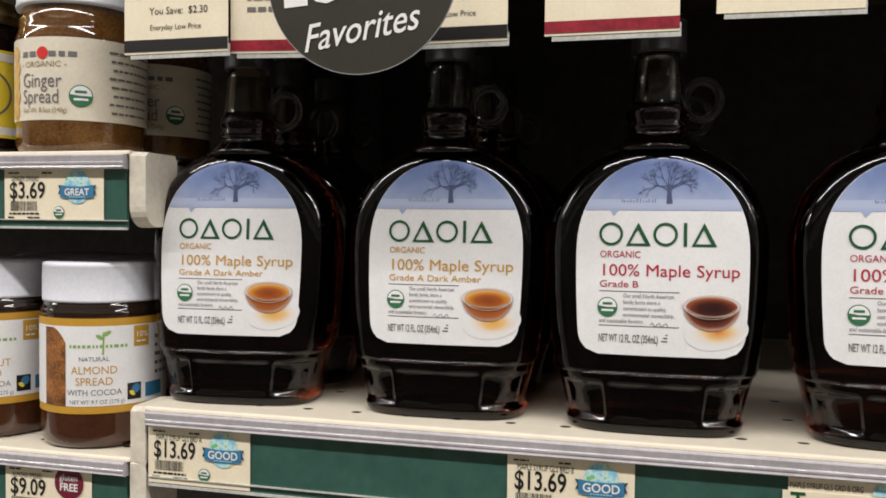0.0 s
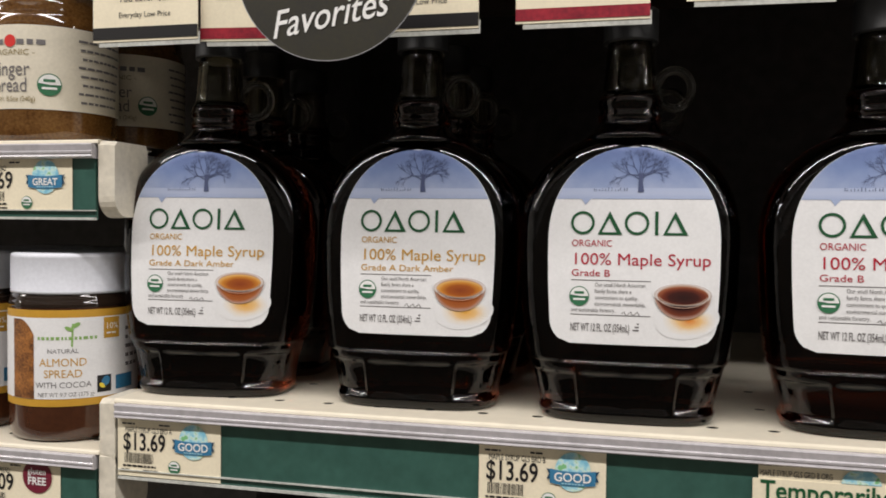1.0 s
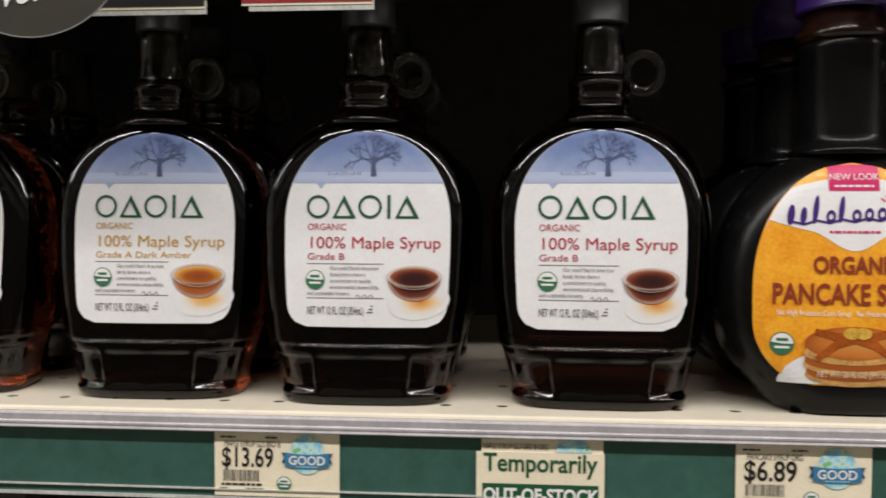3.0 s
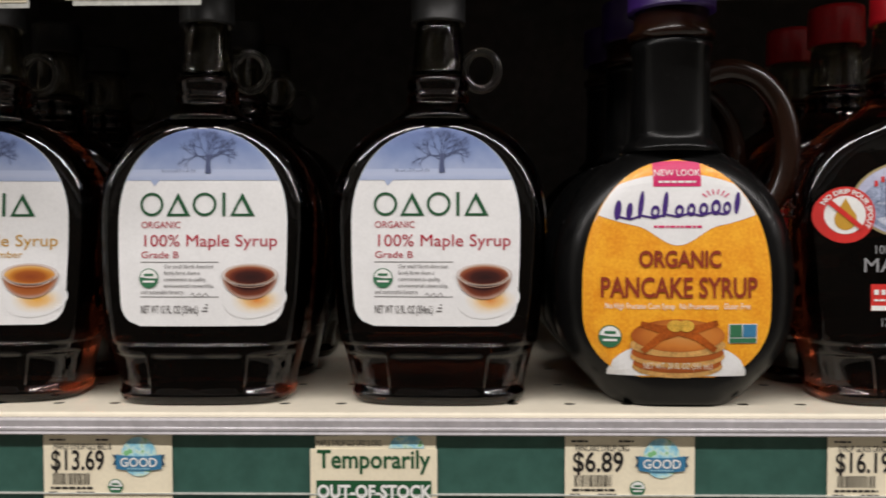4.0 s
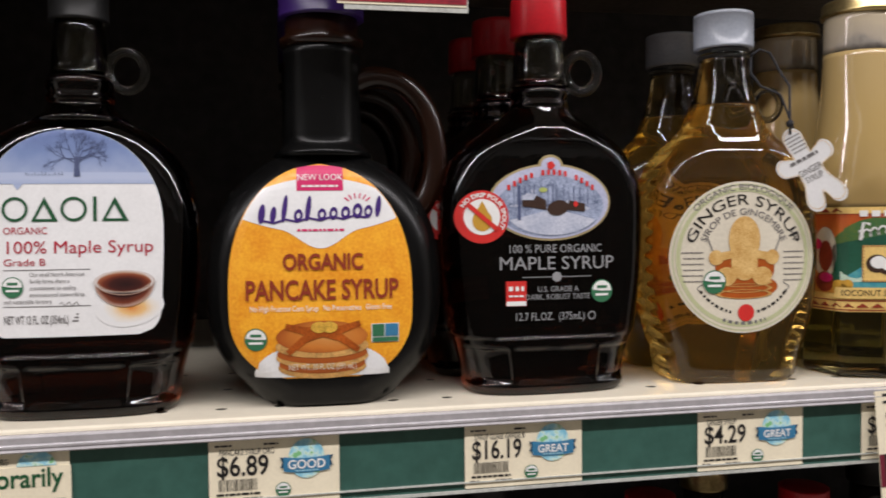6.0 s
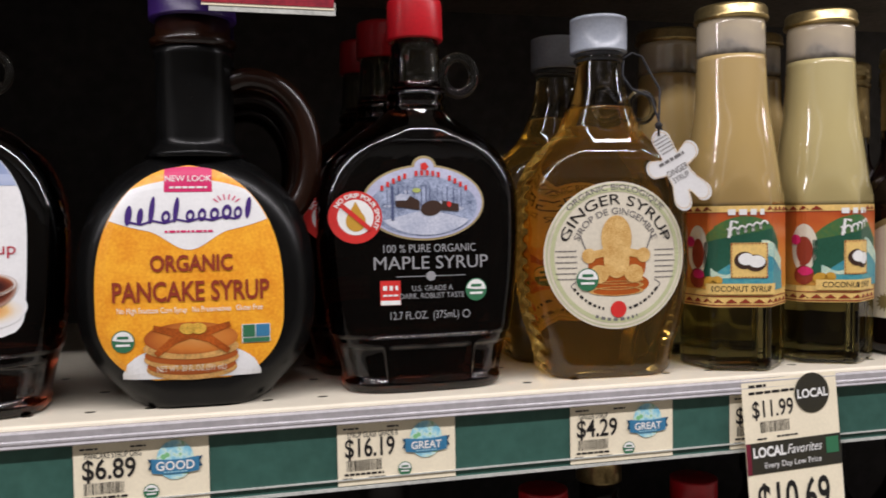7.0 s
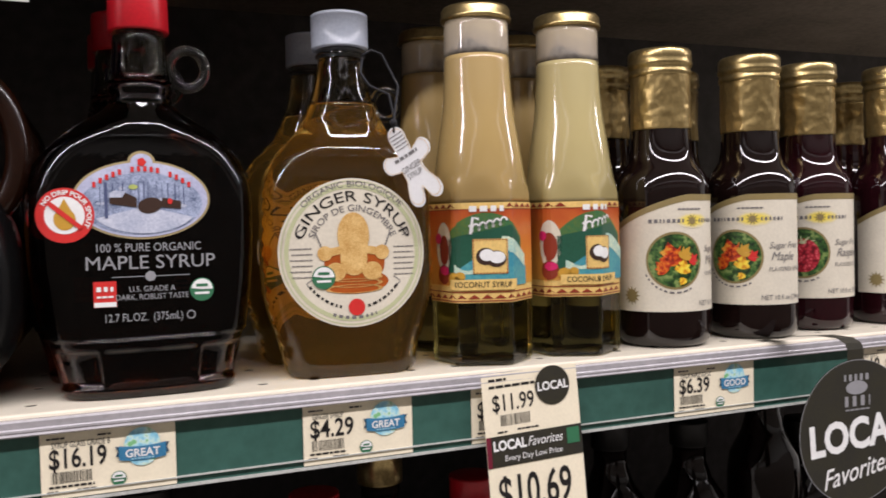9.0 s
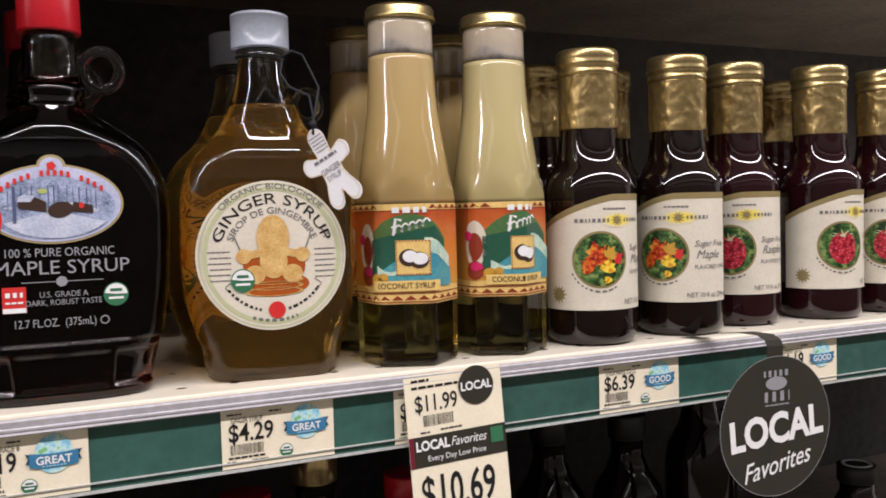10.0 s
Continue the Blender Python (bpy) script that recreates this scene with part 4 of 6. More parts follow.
def farm_flask():
    t = thing("syrup_bottle", "dark glass maple syrup flask with red cap and sleigh emblem", "bottle", "red-capped maple syrup bottles")
    place = FARM.front
    part("glass_body", slab_flask(FARM), SYRUPGLASS, t, "dark syrup-filled glass flask with peaked shoulders and panelled foot")
    part("neck_ring", lathe([(0.0145, 0.1530), (0.0166, 0.1550), (0.0168, 0.158), (0.0155, 0.160), (0.0168, 0.162), (0.0168, 0.165), (0.0140, 0.1675)]), SYRUPGLASS, t)
    part("neck", hollow([(0.0166, 0.1676), (0.0158, 0.1690), (0.0152, 0.1715), (0.0148, 0.1750), (0.0145, 0.1800), (0.0140, 0.188), (0.0132, 0.197)]), NECKGLASS, t, "empty clear glass neck")
    part("handle", loop_handle(0.0252, 0.1762, 0.0094, 0.0029), CLEAR, t, "small clear glass loop handle")
    part("cap", lathe([(0.0155, 0.1945), (0.0158, 0.1955), (0.0155, 0.2140), (0.0150, 0.2165), (0.0120, 0.2175)]), REDCAP, t, "smooth red plastic cap")
    bm = bmesh.new()
    cu, cv = -0.0018, 0.1030
    disc(bm, place, cu, cv, 0.0340, 0.0205, 0.0004, n=48, rings=6)
    disc(bm, place, cu, cv + 0.0195, 0.0068, 0.0058, 0.0004, n=24)
    em = flat_part("emblem", bm, GOLDRIM, t, "oval gold-rimmed emblem with a winter sleigh scene")
    bm = bmesh.new()
    disc(bm, place, cu, cv, 0.0328, 0.0194, 0.0007, n=48, rings=6)
    disc(bm, place, cu, cv + 0.0195, 0.0054, 0.0044, 0.0007, n=24)
    flat_part("emblem_field", bm, LILAC, em)
    bm = bmesh.new()
    disc(bm, place, cu, cv - 0.0022, 0.0300, 0.0160, 0.0009, n=40, rings=5)
    sc = flat_part("sleigh_scene", bm, SLATE, em, "winter woods print")
    rnd = random.Random(8)
    bm = bmesh.new()
    disc(bm, place, cu + 0.001, cv - 0.0035, 0.0262, 0.0140, 0.0011, a0=205, a1=335, n=30)
    for k in range(9):
        disc(bm, place, cu - 0.020 + 0.005 * k, cv + rnd.uniform(-0.004, 0.006), rnd.uniform(0.001, 0.0026), rnd.uniform(0.0006, 0.0013), 0.0010, n=10, rings=1)
    flat_part("snow_print", bm, SNOWPALE, sc)
    bm = bmesh.new()
    for k in range(15):
        u = cu - 0.021 + k * 0.003 + rnd.uniform(-0.001, 0.001)
        bar(bm, place, u, u + rnd.uniform(0.0002, 0.0006), cv - 0.003, cv + 0.0095 - 6 * (u - cu) ** 2, 0.0011, 1)
    bar(bm, place, cu - 0.0185, cu - 0.0170, cv - 0.0095, cv + 0.0090, 0.0013, 1)
    flat_part("trunk_print", bm, TREE, sc)
    bm = bmesh.new()
    blob(bm, place, ((cu - 0.016, cv - 0.002), (cu - 0.003, cv - 0.004), (cu - 0.003, cv + 0.001), (cu - 0.009, cv + 0.004), (cu - 0.016, cv + 0.002)), 0.0013)
    disc(bm, place, cu + 0.0035, cv - 0.0030, 0.0060, 0.0040, 0.0014, tilt=12)
    blob(bm, place, ((cu + 0.008, cv - 0.004), (cu + 0.019, cv - 0.005), (cu + 0.019, cv - 0.001), (cu + 0.010, cv + 0.001)), 0.0013)
    flat_part("sleigh_print", bm, DARKBROWN, sc)
    bm = bmesh.new()
    blob(bm, place, ((cu - 0.0165, cv + 0.0012), (cu - 0.0100, cv + 0.0012), (cu - 0.0080, cv + 0.0044), (cu - 0.0140, cv + 0.0048)), 0.0015)
    flat_part("roof_print", bm, SNOWPALE, sc, "snowy cabin roof")
    bm = bmesh.new()
    disc(bm, place, cu - 0.0045, cv + 0.0066, 0.0024, 0.0013, 0.0012, n=9)
    flat_part("foliage_print", bm, PALEFOLIAGE, sc)
    bm = bmesh.new()
    for k in range(16):
        if k == 5 or k == 11:
            continue
        u = cu - 0.0232 + 0.0031 * k
        v = cv + 0.0160 - 15.0 * (u - cu) ** 2
        stroke(bm, place, [(u, v - 0.0014), (u, v + 0.0014)], 0.0016, 0.0013)
    disc(bm, place, cu, cv + 0.0195, 0.0024, 0.0024, 0.0010, n=5)
    disc(bm, place, cu + 0.0135, cv - 0.0010, 0.0012, 0.0016, 0.0015)
    flat_part("brand_bars", bm, RED, em, "red arc of brand bars")
    # round no-drip sticker
    cu, cv = -0.0392, 0.0955
    bm = bmesh.new()
    disc(bm, place, cu, cv, 0.0140, 0.0140, 0.0010, n=40, rings=4)
    st = flat_part("round_sticker", bm, RED, t, "round red and white no-drip sticker")
    bm = bmesh.new()
    disc(bm, place, cu, cv, 0.0095, 0.0095, 0.0012, n=36)
    words(bm, place, "NO DRIP POUR SPOUT", cu, cv, 0.0033, 0.0013, squeeze=1.0, arc=0.0105, bold=0.0001, crown=60)
    flat_part("sticker_field", bm, WHITE, st)
    bm = bmesh.new()
    disc(bm, place, cu, cv - 0.002, 0.0052, 0.0055, 0.0014)
    blob(bm, place, ((cu - 0.0045, cv), (cu + 0.0045, cv), (cu, cv + 0.0085)), 0.0014)
    flat_part("drop_print", bm, GOLDINK, st)
    bm = bmesh.new()
    stroke(bm, place, [(cu - 0.0075 + 0.0015 * k, cv + 0.0065 - 0.0013 * k) for k in range(11)], 0.0024, 0.0018)
    flat_part("slash_print", bm, RED, st)
    bm = bmesh.new()
    words(bm, place, "100 % PURE ORGANIC", 0.0005, 0.0762, 0.0062, squeeze=0.86)
    words(bm, place, "MAPLE SYRUP", 0.0015, 0.0672, 0.0100, squeeze=1.06)
    bar(bm, place, -0.0180, 0.0205, 0.0630, 0.0634)
    disc(bm, place, 0.0008, 0.0632, 0.0028, 0.0028, 0.0009, n=7)
    words(bm, place, "U.S. GRADE A", 0.0015, 0.0553, 0.0042, squeeze=0.9)
    words(bm, place, "DARK, ROBUST TASTE", 0.0015, 0.0512, 0.0042, squeeze=0.86)
    words(bm, place, "12.7 FL.OZ.  (375mL)", -0.003, 0.0402, 0.0060, squeeze=0.74)
    disc(bm, place, 0.0205, 0.0420, 0.0023, 0.0023, 0.0009, inner=0.75, n=20, rings=1)
    flat_part("silver_lettering", bm, GREYINK, t, "silver grey printed lettering")
    bm = bmesh.new()
    bar(bm, place, -0.0270, -0.0160, 0.0480, 0.0612, 0.0006)
    fm = flat_part("red_square_mark", bm, RED, t, "red square trade mark")
    bm = bmesh.new()
    bar(bm, place, -0.0268, -0.0162, 0.0482, 0.0506, 0.0009)
    dashes(bm, place, -0.0255, -0.0175, 0.0560, 0.0585, 4, 0.0009, 0.003)
    dashes(bm, place, -0.0255, -0.0175, 0.0528, 0.0538, 5, 0.0009, 0.002)
    flat_part("mark_bars", bm, WHITE, fm)
    seal(place, 0.0265, 0.0550, 0.0062, t)
    return t


GREYINK = ink("silver_grey_ink", (0.29, 0.29, 0.30))
farm = farm_flask()
for x, y, rz in ((0.3890, 0.480, 0), (0.380, 0.5365, 2), (0.377, 0.595, 0)):
    copy_thing(farm, pose(x, y, DECKZ, 0, 0, rz))
ground(farm)

# ---- ginger syrup ----
GING = Slab([(0.0, 0.0345), (0.003, 0.0375), (0.018, 0.0400), (0.024, 0.0425), (0.045, 0.0478), (0.070, 0.0498), (0.090, 0.0492), (0.107, 0.0486), (0.120, 0.0450), (0.131, 0.0385), (0.139, 0.0308), (0.144, 0.0266), (0.150, 0.0232), (0.156, 0.0205), (0.164, 0.0176), (0.1735, 0.0150), (0.182, 0.0136), (0.186, 0.0131)],
            [(0.0, 0.0225), (0.003, 0.0248), (0.030, 0.0275), (0.090, 0.0275), (0.112, 0.0272), (0.123, 0.0262), (0.130, 0.0248), (0.136, 0.0218), (0.141, 0.0196), (0.146, 0.0185), (0.152, 0.0178), (0.164, 0.0164), (0.1735, 0.0148), (0.186, 0.0131)],
            [(0.0, 0.012), (0.100, 0.012), (0.125, 0.0125), (0.139, 0.0160), (0.150, 0.0183), (0.164, 0.0165), (0.1735, 0.0147), (0.186, 0.0130)], 0.0, 0.186, bow=0.004)
PALEGREEN = ink("pale_green_rim", (0.50, 0.52, 0.30))
TAN = material("biscuit_print", (0.68, 0.47, 0.19), 0.45, grain=0.15, scale=170, noise_color=(0.50, 0.26, 0.06))


def ginger_flask(tagged_on):
    t = thing("ginger_syrup_bottle", "clear golden ginger syrup flask with round cream label, frosted cap", "bottle", "ginger syrup bottles")
    place = GING.front
    part("glass_body", loft(bmesh.new(), [GING.ring(0.1585 * k / 120, 140) for k in range(121)]), GINGERSYRUP, t, "golden syrup-filled glass flask")
    part("empty_neck", loft(bmesh.new(), [GING.ring(0.1585 + 0.0275 * k / 26, 140) for k in range(27)]), GINGERNECK, t, "empty clear glass shoulder above the syrup")
    part("neck", lathe([(0.0130, 0.1855), (0.0147, 0.1868), (0.0147, 0.1880), (0.0134, 0.1890), (0.0145, 0.1898), (0.0145, 0.1910), (0.0125, 0.1925)]), CLEAR, t, "clear ridged glass neck")
    part("cap", ribbed(0.0168, 0.1915, 0.2120, 44, 0.0005), FROSTCAP, t, "frosted white plastic cap")
    part("handle", loop_handle(0.0272, 0.1600, 0.0080, 0.0020), CLEAR, t, "glass loop handle")
    cu, cv, r = -0.0008, 0.0715, 0.0424
    bm = bmesh.new()
    disc(bm, place, cu, cv, r, r, 0.0004, n=56, rings=8)
    lab = flat_part("label", bm, CREAMPAPER, t, "round cream label with ginger artwork")
    bm = bmesh.new()
    disc(bm, place, cu, cv, r * 0.97, r * 0.97, 0.0006, inner=0.985, n=56, rings=1)
    disc(bm, place, cu, cv, r * 0.92, r * 0.92, 0.0006, inner=0.94, n=56, rings=1)
    flat_part("green_rim", bm, PALEGREEN, lab)
    bm = bmesh.new()
    words(bm, place, "ORGANIC BIOLOGIQUE", cu, cv, 0.0050, arc=0.0375, squeeze=1.15)
    words(bm, place, "SIROP DE GINGEMBRE", cu, cv, 0.0052, arc=0.0238, squeeze=1.12)
    arc_dashes(bm, place, cu, cv, 0.0378, 0.0018, 250, 290, 3, mean=4)
    for sgn in (-1, 1):
        for k in range(6):
            w = 0.0115 + (0.001 if k % 2 else 0)
            a, b = (cu + sgn * 0.0235, cu + sgn * (0.0235 + w))
            dashes(bm, place, min(a, b), max(a, b), cv - 0.0134 + k * 0.0032, cv - 0.0128 + k * 0.0032, k + 9, mean=0.0022)
        stroke(bm, place, [(cu + sgn * (0.029 + 0.003 * math.sin(k * 0.6)), cv + 0.0095 + k * 0.0008) for k in range(8)], 0.0005)
        stroke(bm, place, [(cu + sgn * (0.025 + 0.002 * math.sin(k * 0.6)), cv - 0.0190 + k * 0.0007) for k in range(8)], 0.0005)
    flat_part("small_print", bm, GREY, lab)
    bm = bmesh.new()
    words(bm, place, "GINGER SYRUP", cu, cv, 0.0084, arc=0.0294, squeeze=1.36)
    arc_dashes(bm, place, cu, cv, 0.0322, 0.0015, 216, 256, 7, mean=4)
    arc_dashes(bm, place, cu, cv, 0.0322, 0.0015, 284, 324, 8, mean=4)
    flat_part("lettering", bm, BLACK, lab, "black lettering")
    # artwork as plain shapes
    bm = bmesh.new()
    disc(bm, place, cu, cv - 0.0165, 0.0200, 0.0070, 0.0006)
    disc(bm, place, cu - 0.0100, cv - 0.0060, 0.0070, 0.0085, 0.0006)
    disc(bm, place, cu + 0.0110, cv - 0.0060, 0.0070, 0.0085, 0.0006)
    art = flat_part("pancake_print", bm, AMBERPRINT, lab)
    bm = bmesh.new()
    for v in (-0.0205, -0.0172, -0.0140):
        disc(bm, place, cu, cv + v, 0.0165, 0.0026, 0.0008, inner=0.86, n=32, rings=1)
    flat_part("pancake_edge", bm, PANCAKEEDGE, art)
    bm = bmesh.new()
    disc(bm, place, cu, cv + 0.0100, 0.0092, 0.0130, 0.0009, n=28)
    disc(bm, place, cu, cv - 0.0030, 0.0078, 0.0100, 0.0009, n=28)
    for sgn in (-1, 1):
        disc(bm, place, cu + sgn * 0.0165, cv + 0.0000, 0.0042, 0.0042, 0.0009)
        disc(bm, place, cu + sgn * 0.0105, cv - 0.0105, 0.0058, 0.0052, 0.0009)
        stroke(bm, place, [(cu + sgn * 0.006, cv + 0.002), (cu + sgn * 0.0165, cv)], 0.0045, 0.0009)
    flat_part("ginger_print", bm, TAN, art, "plain golden ginger root shape")
    bm = bmesh.new()
    for sgn in (-1, 1):
        stroke(bm, place, [(cu + sgn * 0.0170, cv), (cu + sgn * 0.0215, cv + 0.0115)], 0.0007, 0.0008)
    flat_part("spoon_print", bm, GREY, art)
    bm = bmesh.new()
    disc(bm, place, cu + 0.0010, cv - 0.0310, 0.0048, 0.0048, 0.0008)
    flat_part("round_mark", bm, RED, lab, "round red brand mark")
    seal(place, cu - 0.0175, cv - 0.0135, 0.0066, lab, 0.0011)
    if tagged_on:
        # swing tag cut in a rounded five-lobed shape, on a black cord
        bm = bmesh.new()
        c = Vector((0.0310, -0.0380, 0.1215))
        outline = []
        lobes = ((0.0, 0.0170, 0.0068), (-0.0145, 0.0045, 0.0056), (0.0145, 0.0045, 0.0056), (-0.0070, -0.0195, 0.0060), (0.0085, -0.0195, 0.0060), (0.0, 0.0, 0.0088), (0.0, -0.008, 0.0085))
        for k in range(120):
            w = 2 * math.pi * k / 120
            d, r = Vector((math.cos(w), math.sin(w))), 0.006
            for lu, lv, lr in lobes:
                for f in (1.0, 0.75, 0.5, 0.25):
                    q = Vector((lu, lv)) * f
                    rr = lr * (0.80 + 0.20 * f) if lv > 0.001 or lv < -0.01 else lr
                    along = q.dot(d)
                    side = q.length_squared - along * along
                    if side < rr * rr and along + math.sqrt(rr * rr - side) > r:
                        r = along + math.sqrt(rr * rr - side)
            outline.append((r * d.x, r * d.y))
        tilt = Matrix.Rotation(radians(-28), 4, "Y") @ Matrix.Diagonal((0.78, 1.0, 0.98, 1.0))
        lean = Matrix.Rotation(radians(-40), 4, "Z")
        m = Matrix.Translation(c) @ lean @ tilt
        loft(bm, [[m @ Vector((u, y, v)) for u, v in outline] for y in (-0.0003, 0.0003)])
        sw = part("swing_tag", bm, WHITEPAPER, t, "white cut-out cardboard swing tag", smooth=False)
        flat = lambda u, v, off=0.0: m @ Vector((u, -0.0003 - off, v))
        bm = bmesh.new()
        words(bm, flat, "GINGER", 0, -0.0040, 0.0052, 0.0004, squeeze=0.9)
        words(bm, flat, "SYRUP", 0, -0.0085, 0.0048, 0.0004, squeeze=0.9)
        for k in range(5):
            dashes(bm, flat, -0.006 + 0.0005 * k, 0.006, 0.0185 - k * 0.0022, 0.0191 - k * 0.0022, k, 0.0004, 0.002)
        dashes(bm, flat, -0.010, 0.010, 0.0040, 0.0058, 9, 0.0004, 0.004)
        flat_part("tag_print", bm, GREY, sw)
        bm = bmesh.new()
        inner = [(u * 0.93, v * 0.94) for u, v in outline]
        stroke(bm, flat, inner + inner[:1], 0.0003, 0.0005)
        flat_part("tag_outline", bm, TAN, sw)
        eye = m @ Vector((0, -0.0006, 0.0205))
        path = [Vector((0.010, -0.013, 0.186)), Vector((0.016, -0.0125, 0.190)), Vector((0.0225, -0.012, 0.188)), Vector((0.027, -0.014, 0.178)), Vector((0.030, -0.020, 0.168)), eye + Vector((0.0, 0, 0.006)), eye]
        cord = part("cord", tube(path, 0.0007, 8), STRING, t, "thin black cord")
        path = [Vector((0.011, -0.012, 0.186)), Vector((0.0085, -0.016, 0.176)), Vector((0.013, -0.019, 0.168)), Vector((0.024, -0.021, 0.163)), eye + Vector((0.001, 0, 0.006)), eye + Vector((0.006, -0.001, -0.012)), eye + Vector((0.013, -0.001, -0.030))]
        part("cord_end", tube(path, 0.0007, 8), STRING, t)
        bm = bmesh.new()
        bmesh.ops.create_icosphere(bm, subdivisions=2, radius=0.0022, matrix=Matrix.Translation(eye + Vector((0, 0, 0.006))))
        part("knot", bm, STRING, t)
    return t


ging = ginger_flask(True)
ging.matrix_basis = pose(0.5020, 0.480, DECKZ, 0, 0, -4)
back = ginger_flask(False)
back.matrix_basis = pose(0.4985, 0.5385, DECKZ, 0, 0, 0)

# ---- coconut syrup in six-sided bottles ----
LEAFGREEN = material("leaf_green_print", (0.025, 0.11, 0.045), 0.4, grain=0.3, scale=55, noise_color=(0.11, 0.17, 0.035))
SEAPRINT = material("sea_print", (0.02, 0.17, 0.25), 0.4, grain=0.25, scale=50, noise_color=(0.10, 0.36, 0.36))
CORAL = graded("coral_print", ((0.0, (0.62, 0.30, 0.05)), (0.45, (0.66, 0.22, 0.03)), (1.0, (0.46, 0.075, 0.015))), span=(0.048, 0.095), wobble=0.12, scale=70)
LEAFDEEP = material("deep_leaf_print", (0.012, 0.062, 0.034), 0.4, grain=0.3, scale=60, noise_color=(0.02, 0.10, 0.06))
SURF = material("surf_print", (0.62, 0.66, 0.46), 0.4, grain=0.2, scale=120, noise_color=(0.20, 0.46, 0.46))
YELLOWPAPER = material("yellow_label", (0.80, 0.55, 0.18), 0.42, grain=0.08, scale=60)


def coconut_bottle(cream, shift):
    t = thing("coconut_syrup_bottle", "six-sided cloudy coconut syrup bottle with tropical label, gold lid", "bottle", "coconut syrup bottles")
    flat_r = [(0.0, 0.0262), (0.002, 0.0280), (0.100, 0.0284), (0.112, 0.0280), (0.135, 0.0250), (0.160, 0.0215), (0.185, 0.0200), (0.210, 0.0195)]
    mixt = [(0.0, 0.0), (0.102, 0.0), (0.118, 1.0), (0.21, 1.0)]

    def ring(h, grow=0.0, n=96):
        a, k = eased(flat_r, h) + grow, eased(mixt, h)
        out = []
        for i in range(n):
            w = 2 * math.pi * i / n
            hx = min(a / math.cos(((w + math.pi / 6 + math.pi / 2) % (math.pi / 3)) - math.pi / 6), a * 1.115)
            r = hx * (1 - k) + a * 1.04 * k
            out.append((r * math.cos(w), r * math.sin(w), h))
        return out

    def body(h0, h1, steps):
        return loft(bmesh.new(), [ring(h0 + (h1 - h0) * i / steps) for i in range(steps + 1)])

    bm = loft(bmesh.new(), [ring(h) for h in (0.0, 0.001, 0.002, 0.004, 0.02, 0.04, 0.07, 0.0985)])
    part("clear_half", bm, COCOLIVE, t, "translucent olive lower half")
    part("cloudy_half", body(0.0987, 0.1905, 30), cream, t, "separated cloudy cream upper half")
    part("empty_neck", body(0.1907, 0.2128, 6), HAZE, t, "hazy empty glass neck")
    part("lid", lathe([(r, z + 0.0045) for r, z in ((0.0200, 0.2078), (0.0222, 0.2084), (0.0224, 0.2100), (0.0217, 0.2108), (0.0217, 0.2150), (0.0205, 0.2168), (0.0120, 0.2170))], 64), GOLD, t, "shiny gold metal lid")

    def place(u, v, off=0.0):
        a = 0.0286 + off
        side = 2 * a * math.tan(math.pi / 6)
        q = (u + shift) / (2 * 0.0286 * math.tan(math.pi / 6))
        k = math.floor(q + 0.5)
        e = (q - k) * side
        # soften the corner
        w = k * math.pi / 3
        p = Vector((e, -a, 0))
        edge = abs(q - k)
        if edge > 0.40:
            p.y += (edge - 0.40) * 0.017
        c, s = math.cos(w), math.sin(w)
        return Vector((p.x * c - p.y * s, p.x * s + p.y * c, v))

    z0, z1 = 0.0385, 0.0990
    bm = bmesh.new()
    panel(bm, place, -0.055, 0.055, z0, z1, 66, 4, 0.0003)
    lab = flat_part("label", bm, YELLOWPAPER, t, "orange and green tropical paper label")
    bm = bmesh.new()
    panel(bm, place, -0.055, 0.055, z0 + 0.0105, z1 - 0.0040, 66, 4, 0.0005)
    flat_part("coral_field", bm, CORAL, lab)
    bm = bmesh.new()
    panel(bm, place, -0.021, 0.034, z0 + 0.014, lambda u: z1 - 0.0062 - 20 * (u - 0.006) ** 2, 40, 4, 0.0007)
    flat_part("leaf_field", bm, LEAFGREEN, lab)
    bm = bmesh.new()
    panel(bm, place, -0.0195, 0.0325, z0 + 0.014, lambda u: min(z1 - 0.0078 - 21 * (u - 0.006) ** 2, z0 + 0.0385 + 0.20 * (u + 0.02)), 40, 4, 0.0008)
    flat_part("leaf_shade", bm, LEAFDEEP, lab)
    bm = bmesh.new()
    panel(bm, place, -0.015, 0.040, z0 + 0.0100, lambda u: z0 + 0.0235 + 0.009 * math.sin((u + 0.006) * 75), 40, 3, 0.0009)
    flat_part("sea_field", bm, SEAPRINT, lab)
    bm = bmesh.new()
    panel(bm, place, 0.0150, 0.0385, lambda u: z0 + 0.0225 + 0.009 * math.sin((u + 0.006) * 75), lambda u: z0 + 0.0300 + 0.010 * math.sin((u + 0.004) * 78), 24, 2, 0.0010)
    panel(bm, place, -0.0145, -0.0015, z0 + 0.0175, lambda u: z0 + 0.0215 + 0.002 * math.sin(u * 300), 12, 1, 0.0010)
    flat_part("surf_print", bm, SURF, lab)
    bm = bmesh.new()
    for base, sgn in ((z0 + 0.0025, 1), (z1 - 0.0030, 1)):
        for k in range(14):
            u = -0.052 + k * 0.0078
            if base > 0.08 and -0.014 < u + 0.004 < 0.016:
                continue
            blob(bm, place, ((u, base), (u + 0.0072, base), (u + 0.0036, base + 0.0026)), 0.0007)
    panel(bm, place, -0.055, 0.055, z0 + 0.0008, z0 + 0.0015, 66, 1, 0.0007)
    panel(bm, place, -0.055, 0.055, z0 + 0.0062, z0 + 0.0068, 66, 1, 0.0007)
